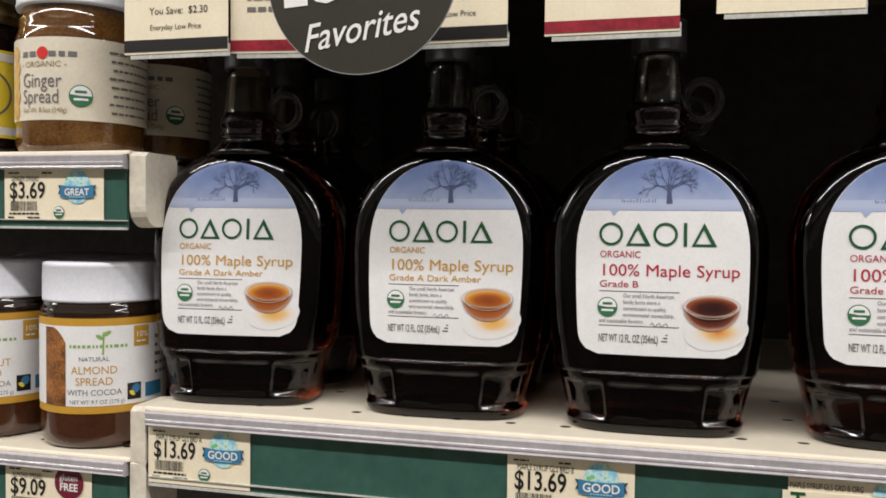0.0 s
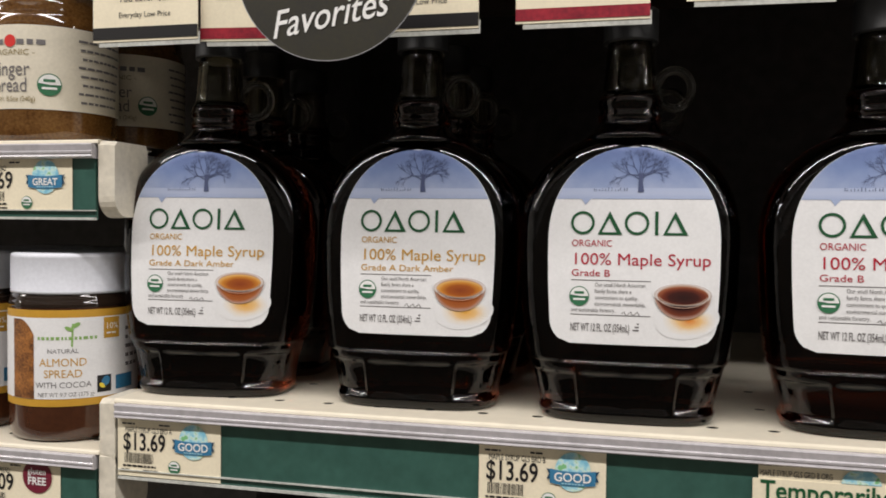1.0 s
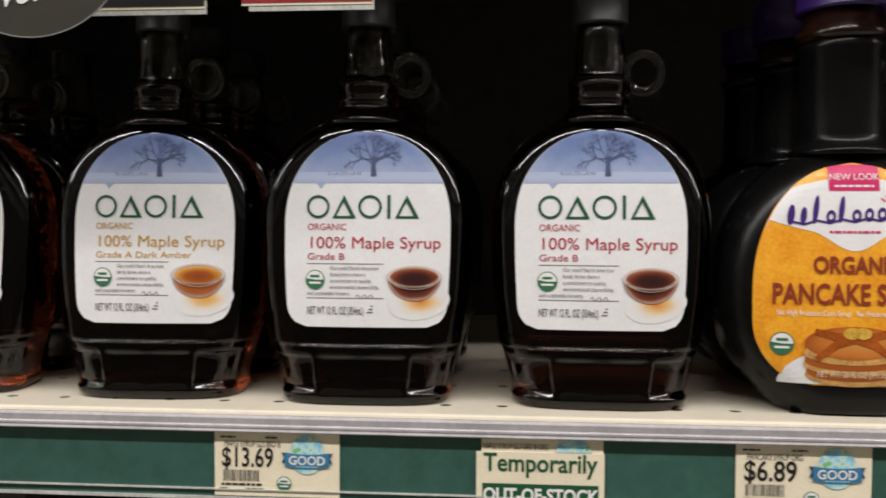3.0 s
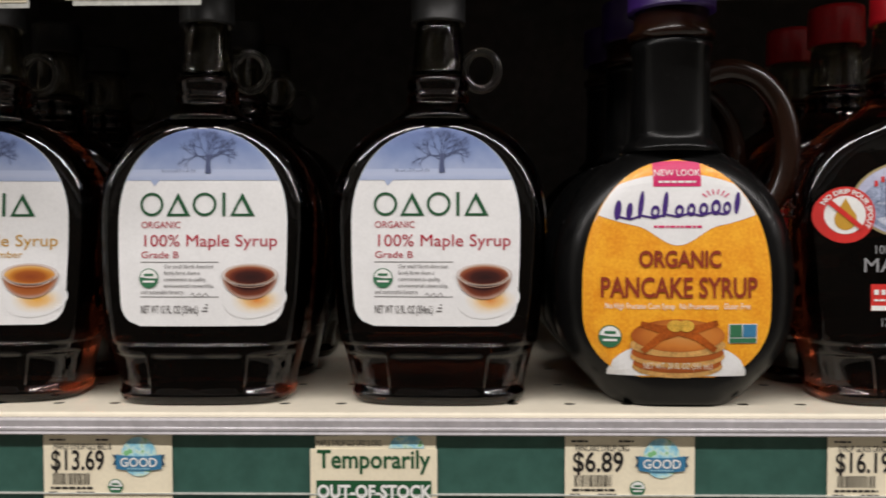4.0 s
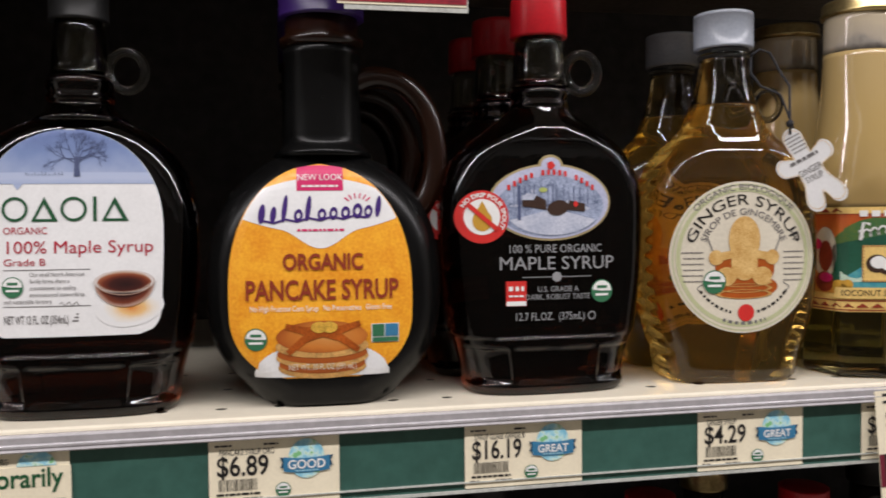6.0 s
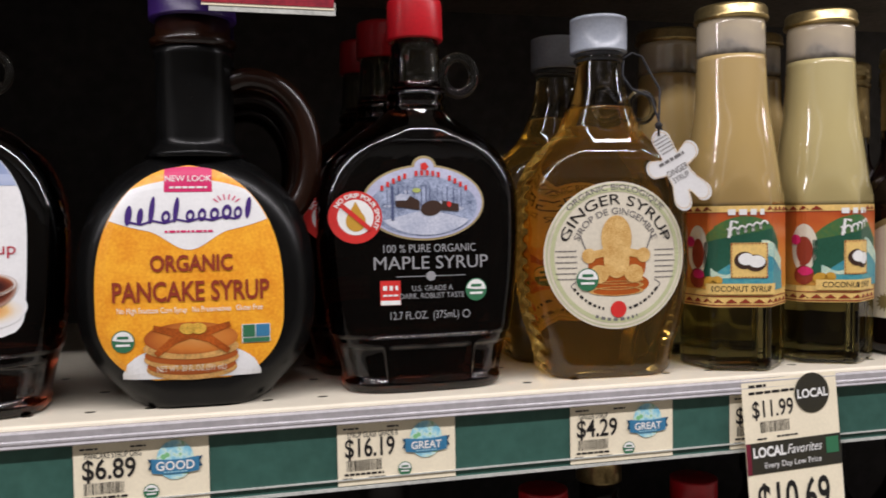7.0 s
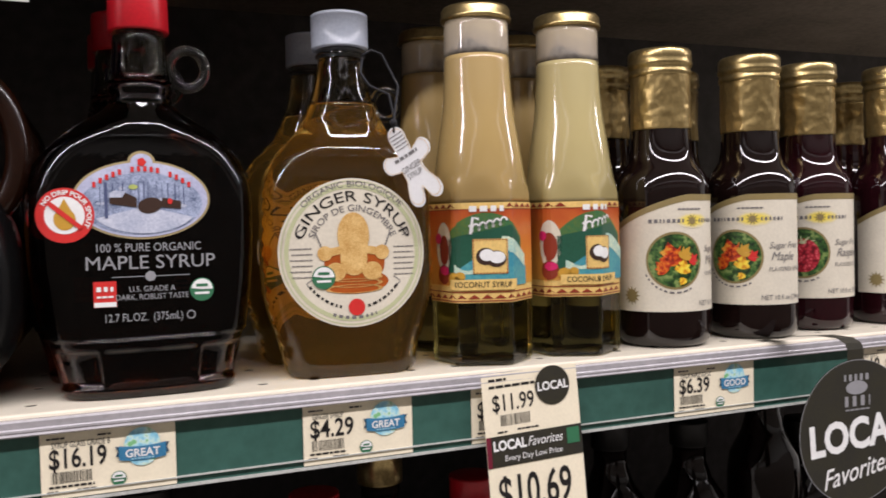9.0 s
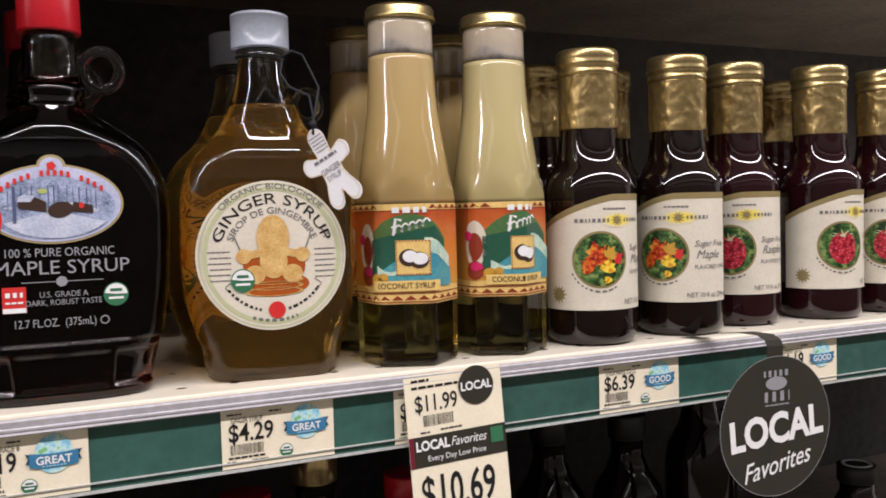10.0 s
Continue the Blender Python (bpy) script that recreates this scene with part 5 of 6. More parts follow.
    panel(bm, place, -0.055, 0.055, z1 - 0.0043, z1 - 0.0038, 66, 1, 0.0007)
    flat_part("border_print", bm, BROWNINK, lab)
    # plain shapes in place of the painted figure
    bm = bmesh.new()
    disc(bm, place, -0.0250, z0 + 0.0340, 0.0085, 0.0150, 0.0008)
    flat_part("pale_shape", bm, CREAMPAPER, lab)
    bm = bmesh.new()
    disc(bm, place, -0.0245, z0 + 0.0320, 0.0052, 0.0090, 0.0010)
    disc(bm, place, -0.0250, z0 + 0.0170, 0.0065, 0.0060, 0.0010)
    flat_part("brown_shape", bm, BROWNINK, lab)
    bm = bmesh.new()
    disc(bm, place, -0.0305, z0 + 0.0390, 0.0032, 0.0032, 0.0012)
    disc(bm, place, -0.0240, z0 + 0.0195, 0.0048, 0.0028, 0.0012)
    flat_part("pink_shape", bm, PINK, lab)
    bm = bmesh.new()
    for u, v, a, b in ((-0.0150, 0.0150, 0.0042, 0.0035), (-0.0110, 0.0130, 0.0050, 0.0022), (-0.0095, 0.0160, 0.0030, 0.0028)):
        disc(bm, place, u, z0 + v, a, b, 0.0012)
    flat_part("fruit_print", bm, GOLDINK, lab)
    bm = bmesh.new()
    bar(bm, place, -0.0020, 0.0185, z0 + 0.0175, z0 + 0.0385, 0.0012, 10)
    pic = flat_part("picture_square", bm, YELLOWPAPER, lab, "small square picture of split coconuts")
    bm = bmesh.new()
    for k in range(11):
        u, v = -0.0018 + 0.00186 * k, z0 + 0.0177 + 0.0019 * k
        for v0 in (z0 + 0.0177, z0 + 0.0377):
            bar(bm, place, u, u + 0.0011, v0, v0 + 0.0006, 0.0014, 1)
        for u0 in (-0.0018, 0.0177):
            bar(bm, place, u0, u0 + 0.0006, v, v + 0.0011, 0.0014, 1)
    flat_part("picture_frame", bm, BROWNINK, pic, "dashed brown frame")
    bm = bmesh.new()
    disc(bm, place, 0.0055, z0 + 0.0280, 0.0056, 0.0052, 0.0014)
    disc(bm, place, 0.0115, z0 + 0.0265, 0.0058, 0.0050, 0.0015)
    flat_part("coconut_shell", bm, DARKBROWN, pic)
    bm = bmesh.new()
    disc(bm, place, 0.0063, z0 + 0.0288, 0.0042, 0.0036, 0.0017)
    disc(bm, place, 0.0120, z0 + 0.0274, 0.0046, 0.0036, 0.0018)
    pts = [(-0.0040 + 0.0215 * k / 60 + 0.0010 * math.sin(k * 0.55), z0 + 0.0445 + 0.0050 * k / 60 + 0.0022 * math.cos(k * 0.55)) for k in range(61)]
    stroke(bm, place, pts, 0.0011, 0.0012)
    stroke(bm, place, [(-0.0030, z0 + 0.0415), (-0.0015, z0 + 0.0515), (0.0020, z0 + 0.0505)], 0.0016, 0.0013)
    dashes(bm, place, -0.0035, 0.0165, z0 + 0.0550, z0 + 0.0585, 6, 0.0012, 0.0035)
    flat_part("white_print", bm, WHITE, pic)
    bm = bmesh.new()
    bar(bm, place, -0.0175, 0.0265, z0 + 0.0078, z0 + 0.0142, 0.0014, 20)
    strip = flat_part("name_strip", bm, YELLOWPAPER, lab)
    bm = bmesh.new()
    words(bm, place, "COCONUT SYRUP", 0.0035, z0 + 0.0095, 0.0049, 0.0017, squeeze=0.86)
    flat_part("lettering", bm, BLACK, strip, "black lettering")
    return t


for cream, sh, spots in ((COCMILK, -0.004, ((0.5895, 0.4760, -22),)), (COCMILK2, 0.010, ((0.6570, 0.4790, -28),))):
    cb = coconut_bottle(cream, sh)
    for x, y, rz in spots:
        copy_thing(cb, pose(x, y, DECKZ, 0, 0, rz))
    if cream is COCMILK:
        for x, y, rz in ((0.585, 0.545, 10), (0.655, 0.550, 25)):
            copy_thing(cb, pose(x, y, DECKZ, 0, 0, rz))
    ground(cb)

# ---- fruit syrups with gold foil necks ----
OLIVE = ink("olive_band", (0.26, 0.20, 0.08))
YELLOWSUN = ink("yellow_brush", (0.85, 0.66, 0.05))
LEAFDARK = mottled("garden_print", ((0.36, (0.006, 0.018, 0.005)), (0.46, (0.020, 0.060, 0.014)), (0.55, (0.06, 0.14, 0.03)), (0.66, (0.22, 0.30, 0.09))), 260)
LEAFRED = mottled("autumn_leaf_print", ((0.36, (0.20, 0.012, 0.006)), (0.48, (0.55, 0.050, 0.010)), (0.58, (0.68, 0.17, 0.015)), (0.68, (0.72, 0.36, 0.05))), 330)
LEAFGOLD = mottled("golden_leaf_print", ((0.36, (0.50, 0.17, 0.010)), (0.47, (0.78, 0.42, 0.02)), (0.60, (0.85, 0.66, 0.06))), 330)
BERRY = mottled("raspberry_print", ((0.0, (0.78, 0.30, 0.30)), (0.22, (0.58, 0.055, 0.075)), (0.55, (0.36, 0.012, 0.025)), (0.8, (0.14, 0.004, 0.010))), 420, cells=True)


def fruit_bottle(kind, rim):
    berry = kind == "berry"
    t = thing("fruit_syrup_bottle", "round dark " + ("raspberry" if berry else "maple") + " syrup bottle with gold foil neck, cream label", "bottle", "fruit syrup bottles")
    prof = [(0.0, 0.0250), (0.0015, 0.0285), (0.005, 0.0308), (0.012, 0.0316), (0.060, 0.0318), (0.106, 0.0318), (0.111, 0.0312), (0.115, 0.0299), (0.1190, 0.0276), (0.1235, 0.0244), (0.1275, 0.0224), (0.133, 0.0211), (0.142, 0.0203), (0.152, 0.0198)]
    hs = [0.0, 0.0007, 0.0015, 0.003, 0.005, 0.008, 0.012] + [0.012 + (0.152 - 0.012) * k / 40 for k in range(1, 41)]
    part("glass_body", lathe([(eased(prof, h), h) for h in hs], 64), BERRYRED if berry else BERRYSYRUP, t, "round glass body full of dark syrup")
    rnd = random.Random(11 if berry else 4)
    foil, rings, n = bmesh.new(), [], 150
    for k in range(34):
        h = 0.1475 + (0.1845 - 0.1475) * k / 33
        ring = []
        for i in range(n):
            w = 2 * math.pi * i / n
            p = Vector((math.cos(w) * 1.5, math.sin(w) * 1.5, h * 55 + (7 if berry else 0)))
            fold = 0.5 - abs(noise.noise(p + 0.8 * Vector((noise.noise(p * 1.7), noise.noise(p * 1.3), 0))))
            r = 0.0203 + 0.0013 * max(0.0, fold - 0.22) + 0.0004 * noise.noise(p * 3.1)
            ring.append((r * math.cos(w), r * math.sin(w), h))
        rings.append(ring)
    loft(foil, rings)
    part("foil_sleeve", foil, FOIL, t, "crinkled gold foil sleeve")
    part("lid", lathe([(r, z - 0.0025) for r, z in ((0.0195, 0.1860), (0.0212, 0.1868), (0.0214, 0.1895), (0.0206, 0.1905), (0.0209, 0.1925), (0.0219, 0.1935), (0.0221, 0.1955), (0.0213, 0.1968), (0.0217, 0.1985), (0.0214, 0.2030), (0.0200, 0.2046), (0.0100, 0.2048))], 64), rim, t, "ridged gold metal lid")
    on_glass = round_front(0.0319)
    place = lambda u, v, off=0.0: on_glass(u, v - 0.0018, off)
    top = lambda u: 0.1042 - 0.0150 * (max(0.0, 0.010 - u) / 0.045) ** 1.4
    bm = bmesh.new()
    panel(bm, place, -0.046, 0.052, 0.0265, top, 60, 6, 0.0003)
    lab = flat_part("label", bm, CREAMPAPER, t, "cream paper label with round fruit picture" if berry else "cream paper label with round leaf picture")
    bm = bmesh.new()
    panel(bm, place, -0.046, 0.052, lambda u: top(u) - 0.0042, top, 60, 1, 0.0005)
    flat_part("olive_band", bm, OLIVE, lab)
    bm = bmesh.new()
    disc(bm, place, 0.0130, 0.0868, 0.0125, 0.0052, 0.0005)
    flat_part("yellow_brush", bm, graded("yellow_brush_print", ((0.0, (0.85, 0.66, 0.05)), (0.55, (0.82, 0.66, 0.12)), (0.95, (0.69, 0.63, 0.49))), (0.0126, 0.0850), (0.0125, 0.0052), wobble=0.12, scale=220), lab)
    bm = bmesh.new()
    for k in range(10):
        w = radians(36 * k)
        stroke(bm, place, [(0.0120 + 0.0018 * math.cos(w), 0.0868 + 0.0018 * math.sin(w)), (0.0120 + 0.0042 * math.cos(w), 0.0868 + 0.0042 * math.sin(w))], [0.0012, 0.0003], 0.0007)
    disc(bm, place, 0.0120, 0.0868, 0.0022, 0.0022, 0.0007)
    disc(bm, place, 0.0, 0.0605, 0.0192, 0.0192, 0.0005, n=40, rings=4)
    for k in range(12):
        w = radians(30 * k)
        blob(bm, place, ((-0.030 + 0.0035 * math.cos(w - 0.3), 0.0370 + 0.0035 * math.sin(w - 0.3)), (-0.030 + 0.0035 * math.cos(w + 0.3), 0.0370 + 0.0035 * math.sin(w + 0.3)), (-0.030 + 0.0066 * math.cos(w), 0.0370 + 0.0066 * math.sin(w))), 0.0006)
    disc(bm, place, -0.030, 0.0370, 0.0040, 0.0040, 0.0006)
    flat_part("olive_print", bm, OLIVE, lab)
    bm = bmesh.new()
    disc(bm, place, 0.0, 0.0605, 0.0176, 0.0176, 0.0007, n=40, rings=4)
    pic = flat_part("round_picture", bm, LEAFDARK, lab, "round picture of a raspberry" if berry else "round picture of autumn leaves")
    if berry:
        bm = bmesh.new()
        disc(bm, place, 0.0005, 0.0585, 0.0110, 0.0125, 0.0009, n=30, rings=4)
        flat_part("raspberry_print", bm, BERRY, pic)
        bm = bmesh.new()
        for a in (20, 60, 100, 150, 175):
            w = radians(a)
            stroke(bm, place, [(0, 0.0680), (0.009 * math.cos(w), 0.0680 + 0.005 * math.sin(w))], [0.0018, 0.0005], 0.0011)
        flat_part("stalk_print", bm, PALEGREEN, pic)
    else:
        # overlapping maple leaves: five toothed lobes each
        lobed = ((0, 0.55), (28, 0.62), (38, 0.46), (52, 0.78), (62, 0.60), (72, 0.66), (90, 1.0), (108, 0.66), (118, 0.60), (128, 0.78), (142, 0.46), (152, 0.62), (180, 0.55), (215, 0.30), (270, 0.22), (325, 0.30))
        for col, cu, cv, r, spin, seed in ((LEAFRED, -0.0070, 0.0540, 0.0085, 40, 6), (LEAFRED, -0.0015, 0.0600, 0.0150, 12, 1), (GOLDINK, 0.0050, 0.0630, 0.0085, -35, 5), (RED, 0.0105, 0.0600, 0.0070, -50, 3), (LEAFGOLD, 0.0045, 0.0535, 0.0095, -15, 2), (LEAFGOLD, 0.0050, 0.0480, 0.0050, 150, 4)):
            bm = bmesh.new()
            rr = random.Random(seed)
            mid = bm.verts.new(place(cu, cv, 0.0009 + 0.0001 * seed))
            tips = []
            for ang, k in lobed:
                w, k = radians(ang + spin + rr.uniform(-5, 5)), k * r * rr.uniform(0.9, 1.08)
                tips.append(bm.verts.new(place(cu + k * math.cos(w), cv + k * math.sin(w), 0.0009 + 0.0001 * seed)))
            for k in range(len(tips)):
                bm.faces.new((mid, tips[k], tips[(k + 1) % len(tips)]))
            flat_part("leaf_print", bm, col, pic)
    bm = bmesh.new()
    dashes(bm, place, -0.0170, 0.0060, 0.0856, 0.0880, 2, mean=0.0017)
    dashes(bm, place, 0.0175, 0.0340, 0.0856, 0.0880, 3, mean=0.0017)
    dashes(bm, place, 0.0020, 0.0190, 0.0940, 0.0950, 5, mean=0.0020)
    words(bm, place, "Sugar Free", 0.0225, 0.0660, 0.0062, align="LEFT", shear=0.35, squeeze=0.95)
    words(bm, place, "Raspberry" if berry else "Maple", 0.0235, 0.0575, 0.0086, align="LEFT", shear=0.35, squeeze=0.95)
    words(bm, place, "FLAVORED SYRUP", 0.0225, 0.0500, 0.0042, align="LEFT", squeeze=0.9)
    words(bm, place, "NET 10 fl oz (294ml)", 0.0170, 0.0300, 0.0050, align="LEFT", squeeze=0.85)
    arc_dashes(bm, place, 0.0, 0.0605, 0.0218, 0.0011, 205, 300, 4, mean=7)
    flat_part("lettering", bm, GREY, lab, "dark grey lettering")
    return t


maple = fruit_bottle("maple", GOLD)
rasp = fruit_bottle("berry", GOLD)
for src, spots in ((maple, ((0.7290, 0.4760, -22), (0.8085, 0.4770, -62), (0.726, 0.545, -20), (0.795, 0.550, -30))), (rasp, ((0.8765, 0.4900, -52), (0.9560, 0.4800, -18), (0.905, 0.560, -30), (1.030, 0.4800, -45), (0.985, 0.555, -30)))):
    for x, y, rz in spots:
        copy_thing(src, pose(x, y, DECKZ, 0, 0, rz))
    ground(src)

# ---- jars on the neighbouring bay ----
FURBROWN = material("fur_print", (0.30, 0.12, 0.03), 0.5, grain=0.5, scale=90, noise_color=(0.06, 0.02, 0.008))


def jar_shape(r, h, neck):
    """A round jar with soft foot and shoulder."""
    return [(r * 0.86, 0.0), (r * 0.95, 0.0012), (r * 0.99, 0.004), (r, 0.009), (r, h - 0.016), (r * 0.985, h - 0.011), (r * 0.94, h - 0.006), (neck, h - 0.002), (neck, h)]


def nut_jar(name_word):
    t = thing("nut_spread_jar", "glass jar of cocoa nut spread with white lid and gold-edged label", "jar", "nut spread jars")
    r = 0.0372
    part("jar", lathe(jar_shape(r, 0.092, 0.0340), 64), COCOA, t, "glass jar full of brown spread")
    part("glass_rim", lathe([(r * 1.001, 0.0792), (r * 1.006, 0.0802), (r * 0.995, 0.0822), (r * 0.970, 0.0836), (r * 0.978, 0.0848), (r * 0.950, 0.0860), (r * 0.945, 0.0876)], 64, False, False), DARKGLASS, t, "dark empty glass rim")
    part("lid", ribbed(0.0360, 0.0870, 0.1110, 110, 0.0003, 0.0016), WHITECAP, t, "finely ribbed white plastic lid")
    place = round_front(r + 0.0001)
    bm = bmesh.new()
    panel(bm, place, -0.050, 0.050, 0.0215, 0.0780, 60, 4, 0.0003)
    lab = flat_part("label", bm, GOLDINK, t, "white label with gold edges")
    bm = bmesh.new()
    panel(bm, place, -0.050, 0.050, 0.0260, 0.0735, 60, 4, 0.0005)
    flat_part("white_field", bm, WHITEPAPER, lab)
    bm = bmesh.new()
    panel(bm, place, -0.036, -0.0200, 0.0262, lambda u: 0.0725 - 0.010 * max(0, (u + 0.030) / 0.010) ** 2 * 0.9, 12, 8, 0.0007)
    flat_part("fur_print", bm, FURBROWN, lab, "brown fur picture")
    bm = bmesh.new()
    dashes(bm, place, -0.0175, 0.0150, 0.0606, 0.0624, 3, 0.0007, 0.0018)
    stroke(bm, place, [(0.0015, 0.0565), (0.0020, 0.0700)], 0.0010, 0.0008)
    disc(bm, place, 0.0035, 0.0690, 0.0028, 0.0012, 0.0008, tilt=30)
    disc(bm, place, -0.0002, 0.0670, 0.0024, 0.0011, 0.0008, tilt=-30)
    flat_part("brand_bars", bm, PALELEAF, lab, "green brand bars")
    bm = bmesh.new()
    words(bm, place, name_word, -0.0035, 0.0452, 0.0066, squeeze=0.92)
    words(bm, place, "SPREAD", -0.0035, 0.0385, 0.0066, squeeze=0.92)
    flat_part("gold_lettering", bm, GOLDINK, lab)
    bm = bmesh.new()
    words(bm, place, "NATURAL", -0.0035, 0.0528, 0.0036, squeeze=1.05)
    words(bm, place, "WITH COCOA", -0.0035, 0.0325, 0.0049, squeeze=0.95)
    words(bm, place, "NET WT 9.7 OZ (275 g)", -0.0020, 0.0274, 0.0034, squeeze=0.9)
    for k in range(5):
        dashes(bm, place, 0.034, 0.047, 0.0640 - k * 0.0055, 0.0662 - k * 0.0055, k, mean=0.004)
    flat_part("small_print", bm, GREY, lab)
    bm = bmesh.new()
    bar(bm, place, 0.0190, 0.0290, 0.0605, 0.0728, 0.0007)
    g = flat_part("gold_square", bm, GOLDINK, lab)
    bm = bmesh.new()
    words(bm, place, "10%", 0.0240, 0.0660, 0.0052, 0.0010, squeeze=0.95)
    dashes(bm, place, 0.0205, 0.0275, 0.0630, 0.0640, 2, 0.0010, 0.002)
    flat_part("square_lettering", bm, WHITE, g)
    bm = bmesh.new()
    bar(bm, place, 0.0150, 0.0235, 0.0285, 0.0385, 0.0007)
    f = flat_part("black_square_mark", bm, BLACK, lab)
    bm = bmesh.new()
    disc(bm, place, 0.0200, 0.0350, 0.0024, 0.0030, 0.0010, tilt=-30)
    flat_part("blue_swirl", bm, BADGE, f)
    bm = bmesh.new()
    disc(bm, place, 0.0178, 0.0325, 0.0020, 0.0012, 0.0010, tilt=-40)
    flat_part("lime_swirl", bm, YELLOWSUN, f)
    bm = bmesh.new()
    bar(bm, place, 0.0265, 0.0400, 0.0290, 0.0375, 0.0007)
    flat_part("blue_mark", bm, BADGE, lab)
    return t


PALELEAF = ink("pale_leaf_green", (0.24, 0.42, 0.12))
almond = nut_jar("ALMOND")
almond.matrix_basis = pose(-0.3105, 0.4805, 1.2717, 0, 0, 32)
coco = nut_jar("COCONUT")
coco.matrix_basis = pose(-0.3910, 0.4805, 1.2717, 0, 0, 34)
for x in (-0.318, -0.395):
    copy_thing(almond, pose(x, 0.556, 1.2717, 0, 0, 20))


def ginger_jar():
    t = thing("ginger_spread_jar", "glass jar of amber ginger spread with cream label and white lid", "jar", "ginger spread jars")
    r = 0.0384
    part("jar", lathe([(r * 0.86, 0.0), (r * 0.95, 0.0012), (r * 0.99, 0.004), (r, 0.009), (r, 0.0690), (r * 0.992, 0.0715), (r * 0.965, 0.0745), (r * 0.945, 0.0765), (r * 0.955, 0.0785), (r * 0.930, 0.0800), (r * 0.945, 0.0818), (r * 0.918, 0.0835), (r * 0.918, 0.0905)], 64), GINGERJAM, t, "glass jar full of amber spread")
    part("lid", lathe([(0.0360, 0.0885), (0.0378, 0.0890), (0.0382, 0.0905), (0.0376, 0.0915), (0.0376, 0.1010), (0.0362, 0.1026), (0.0200, 0.1028)], 64), WHITECAP, t, "white metal lid")
    bm = bmesh.new()
    lab_place = round_front(r + 0.0001)
    panel(bm, lab_place, -0.055, 0.075, 0.0190, 0.0680, 70, 4, 0.0003)
    lab = flat_part("label", bm, CREAMPAPER, t, "cream paper label")
    bm = bmesh.new()
    words(bm, lab_place, "Ginger", -0.0290, 0.0385, 0.0120, align="LEFT", squeeze=0.80)
    words(bm, lab_place, "Spread", -0.0290, 0.0290, 0.0120, align="LEFT", squeeze=0.76)
    dashes(bm, lab_place, -0.0290, -0.0185, 0.0565, 0.0595, 3, 0.0007, 0.006)
    dashes(bm, lab_place, -0.0100, 0.0060, 0.0565, 0.0595, 4, 0.0007, 0.006)
    flat_part("lettering", bm, GREY, lab)
    bm = bmesh.new()
    words(bm, lab_place, "- ORGANIC -", -0.0300, 0.0505, 0.0046, align="LEFT", squeeze=1.15)
    words(bm, lab_place, "Net Wt. 8.5oz (240g)", -0.0290, 0.0235, 0.0042, align="LEFT", squeeze=0.8)
    flat_part("gold_lettering", bm, OLIVE, lab)
    bm = bmesh.new()
    for k in range(8):
        dashes(bm, lab_place, 0.0240 + 0.0012 * (k % 3), 0.0600 - 0.001 * k, 0.0602 - k * 0.0052, 0.0616 - k * 0.0052, k + 2, mean=0.0042)
    flat_part("small_print", bm, GREY, lab)
    bm = bmesh.new()
    disc(bm, lab_place, -0.0140, 0.0585, 0.0036, 0.0036, 0.0007)
    flat_part("round_mark", bm, RED, lab)
    bm = bmesh.new()
    for k in range(5):
        disc(bm, lab_place, -0.0380 + 0.001 * (k % 2), 0.0250 + 0.0085 * k, 0.0045, 0.0050, 0.0007)
    flat_part("root_print", bm, TAN, lab)
    seal(lab_place, 0.0080, 0.0335, 0.0066, lab)
    return t


gj = ginger_jar()
gj.matrix_basis = pose(-0.3290, 0.4840, 1.4477, 0, 0, 24)
copy_thing(gj, pose(-0.3310, 0.5680, 1.4477, 0, 0, 40))


def yellow_jar():
    t = thing("yellow_label_jar", "dark glass jar with bright yellow label", "jar")
    r = 0.0370
    part("jar", lathe(jar_shape(r, 0.088, 0.0330), 64), BERRYSYRUP, t, "dark glass jar")
    part("lid", lathe([(0.0345, 0.0860), (0.0358, 0.0866), (0.0358, 0.0990), (0.0340, 0.1004), (0.0200, 0.1006)], 64), GOLD, t, "brassy metal lid")
    place = round_front(r + 0.0001)
    bm = bmesh.new()
    panel(bm, place, -0.058, 0.058, 0.0120, 0.0680, 60, 4, 0.0003)
    lab = flat_part("label", bm, YELLOWSUN, t, "bright yellow label")
    bm = bmesh.new()
    panel(bm, place, -0.058, 0.058, 0.0140, 0.0190, 60, 1, 0.0005)
    panel(bm, place, -0.058, 0.058, 0.0610, 0.0660, 60, 1, 0.0005)
    flat_part("white_band", bm, WHITE, lab)
    bm = bmesh.new()
    disc(bm, place, 0.012, 0.0400, 0.0215, 0.0165, 0.0005, inner=0.92, n=40, rings=1)
    dashes(bm, place, 0.000, 0.026, 0.0365, 0.0440, 3, 0.0006, 0.006)
    flat_part("black_oval", bm, GREY, lab)
    return t


yellow_jar().matrix_basis = pose(-0.4180, 0.4830, 1.4477, 0, 0, 36)


# ---- shelf tickets ----
def barcode(bm, place, u0, u1, v0, v1, seed, off):
    rnd, u = random.Random(seed), u0
    while u < u1:
        w = rnd.choice((0.0002, 0.0003, 0.0005))
        bar(bm, place, u, u + w, v0, v1, off, 1)
        u += w + rnd.choice((0.0003, 0.0004, 0.0006))


RIBBONDARK = ink("ribbon_fold_blue", (0.018, 0.06, 0.11))
BADGEPALE = ink("badge_pale_blue", (0.30, 0.55, 0.66))


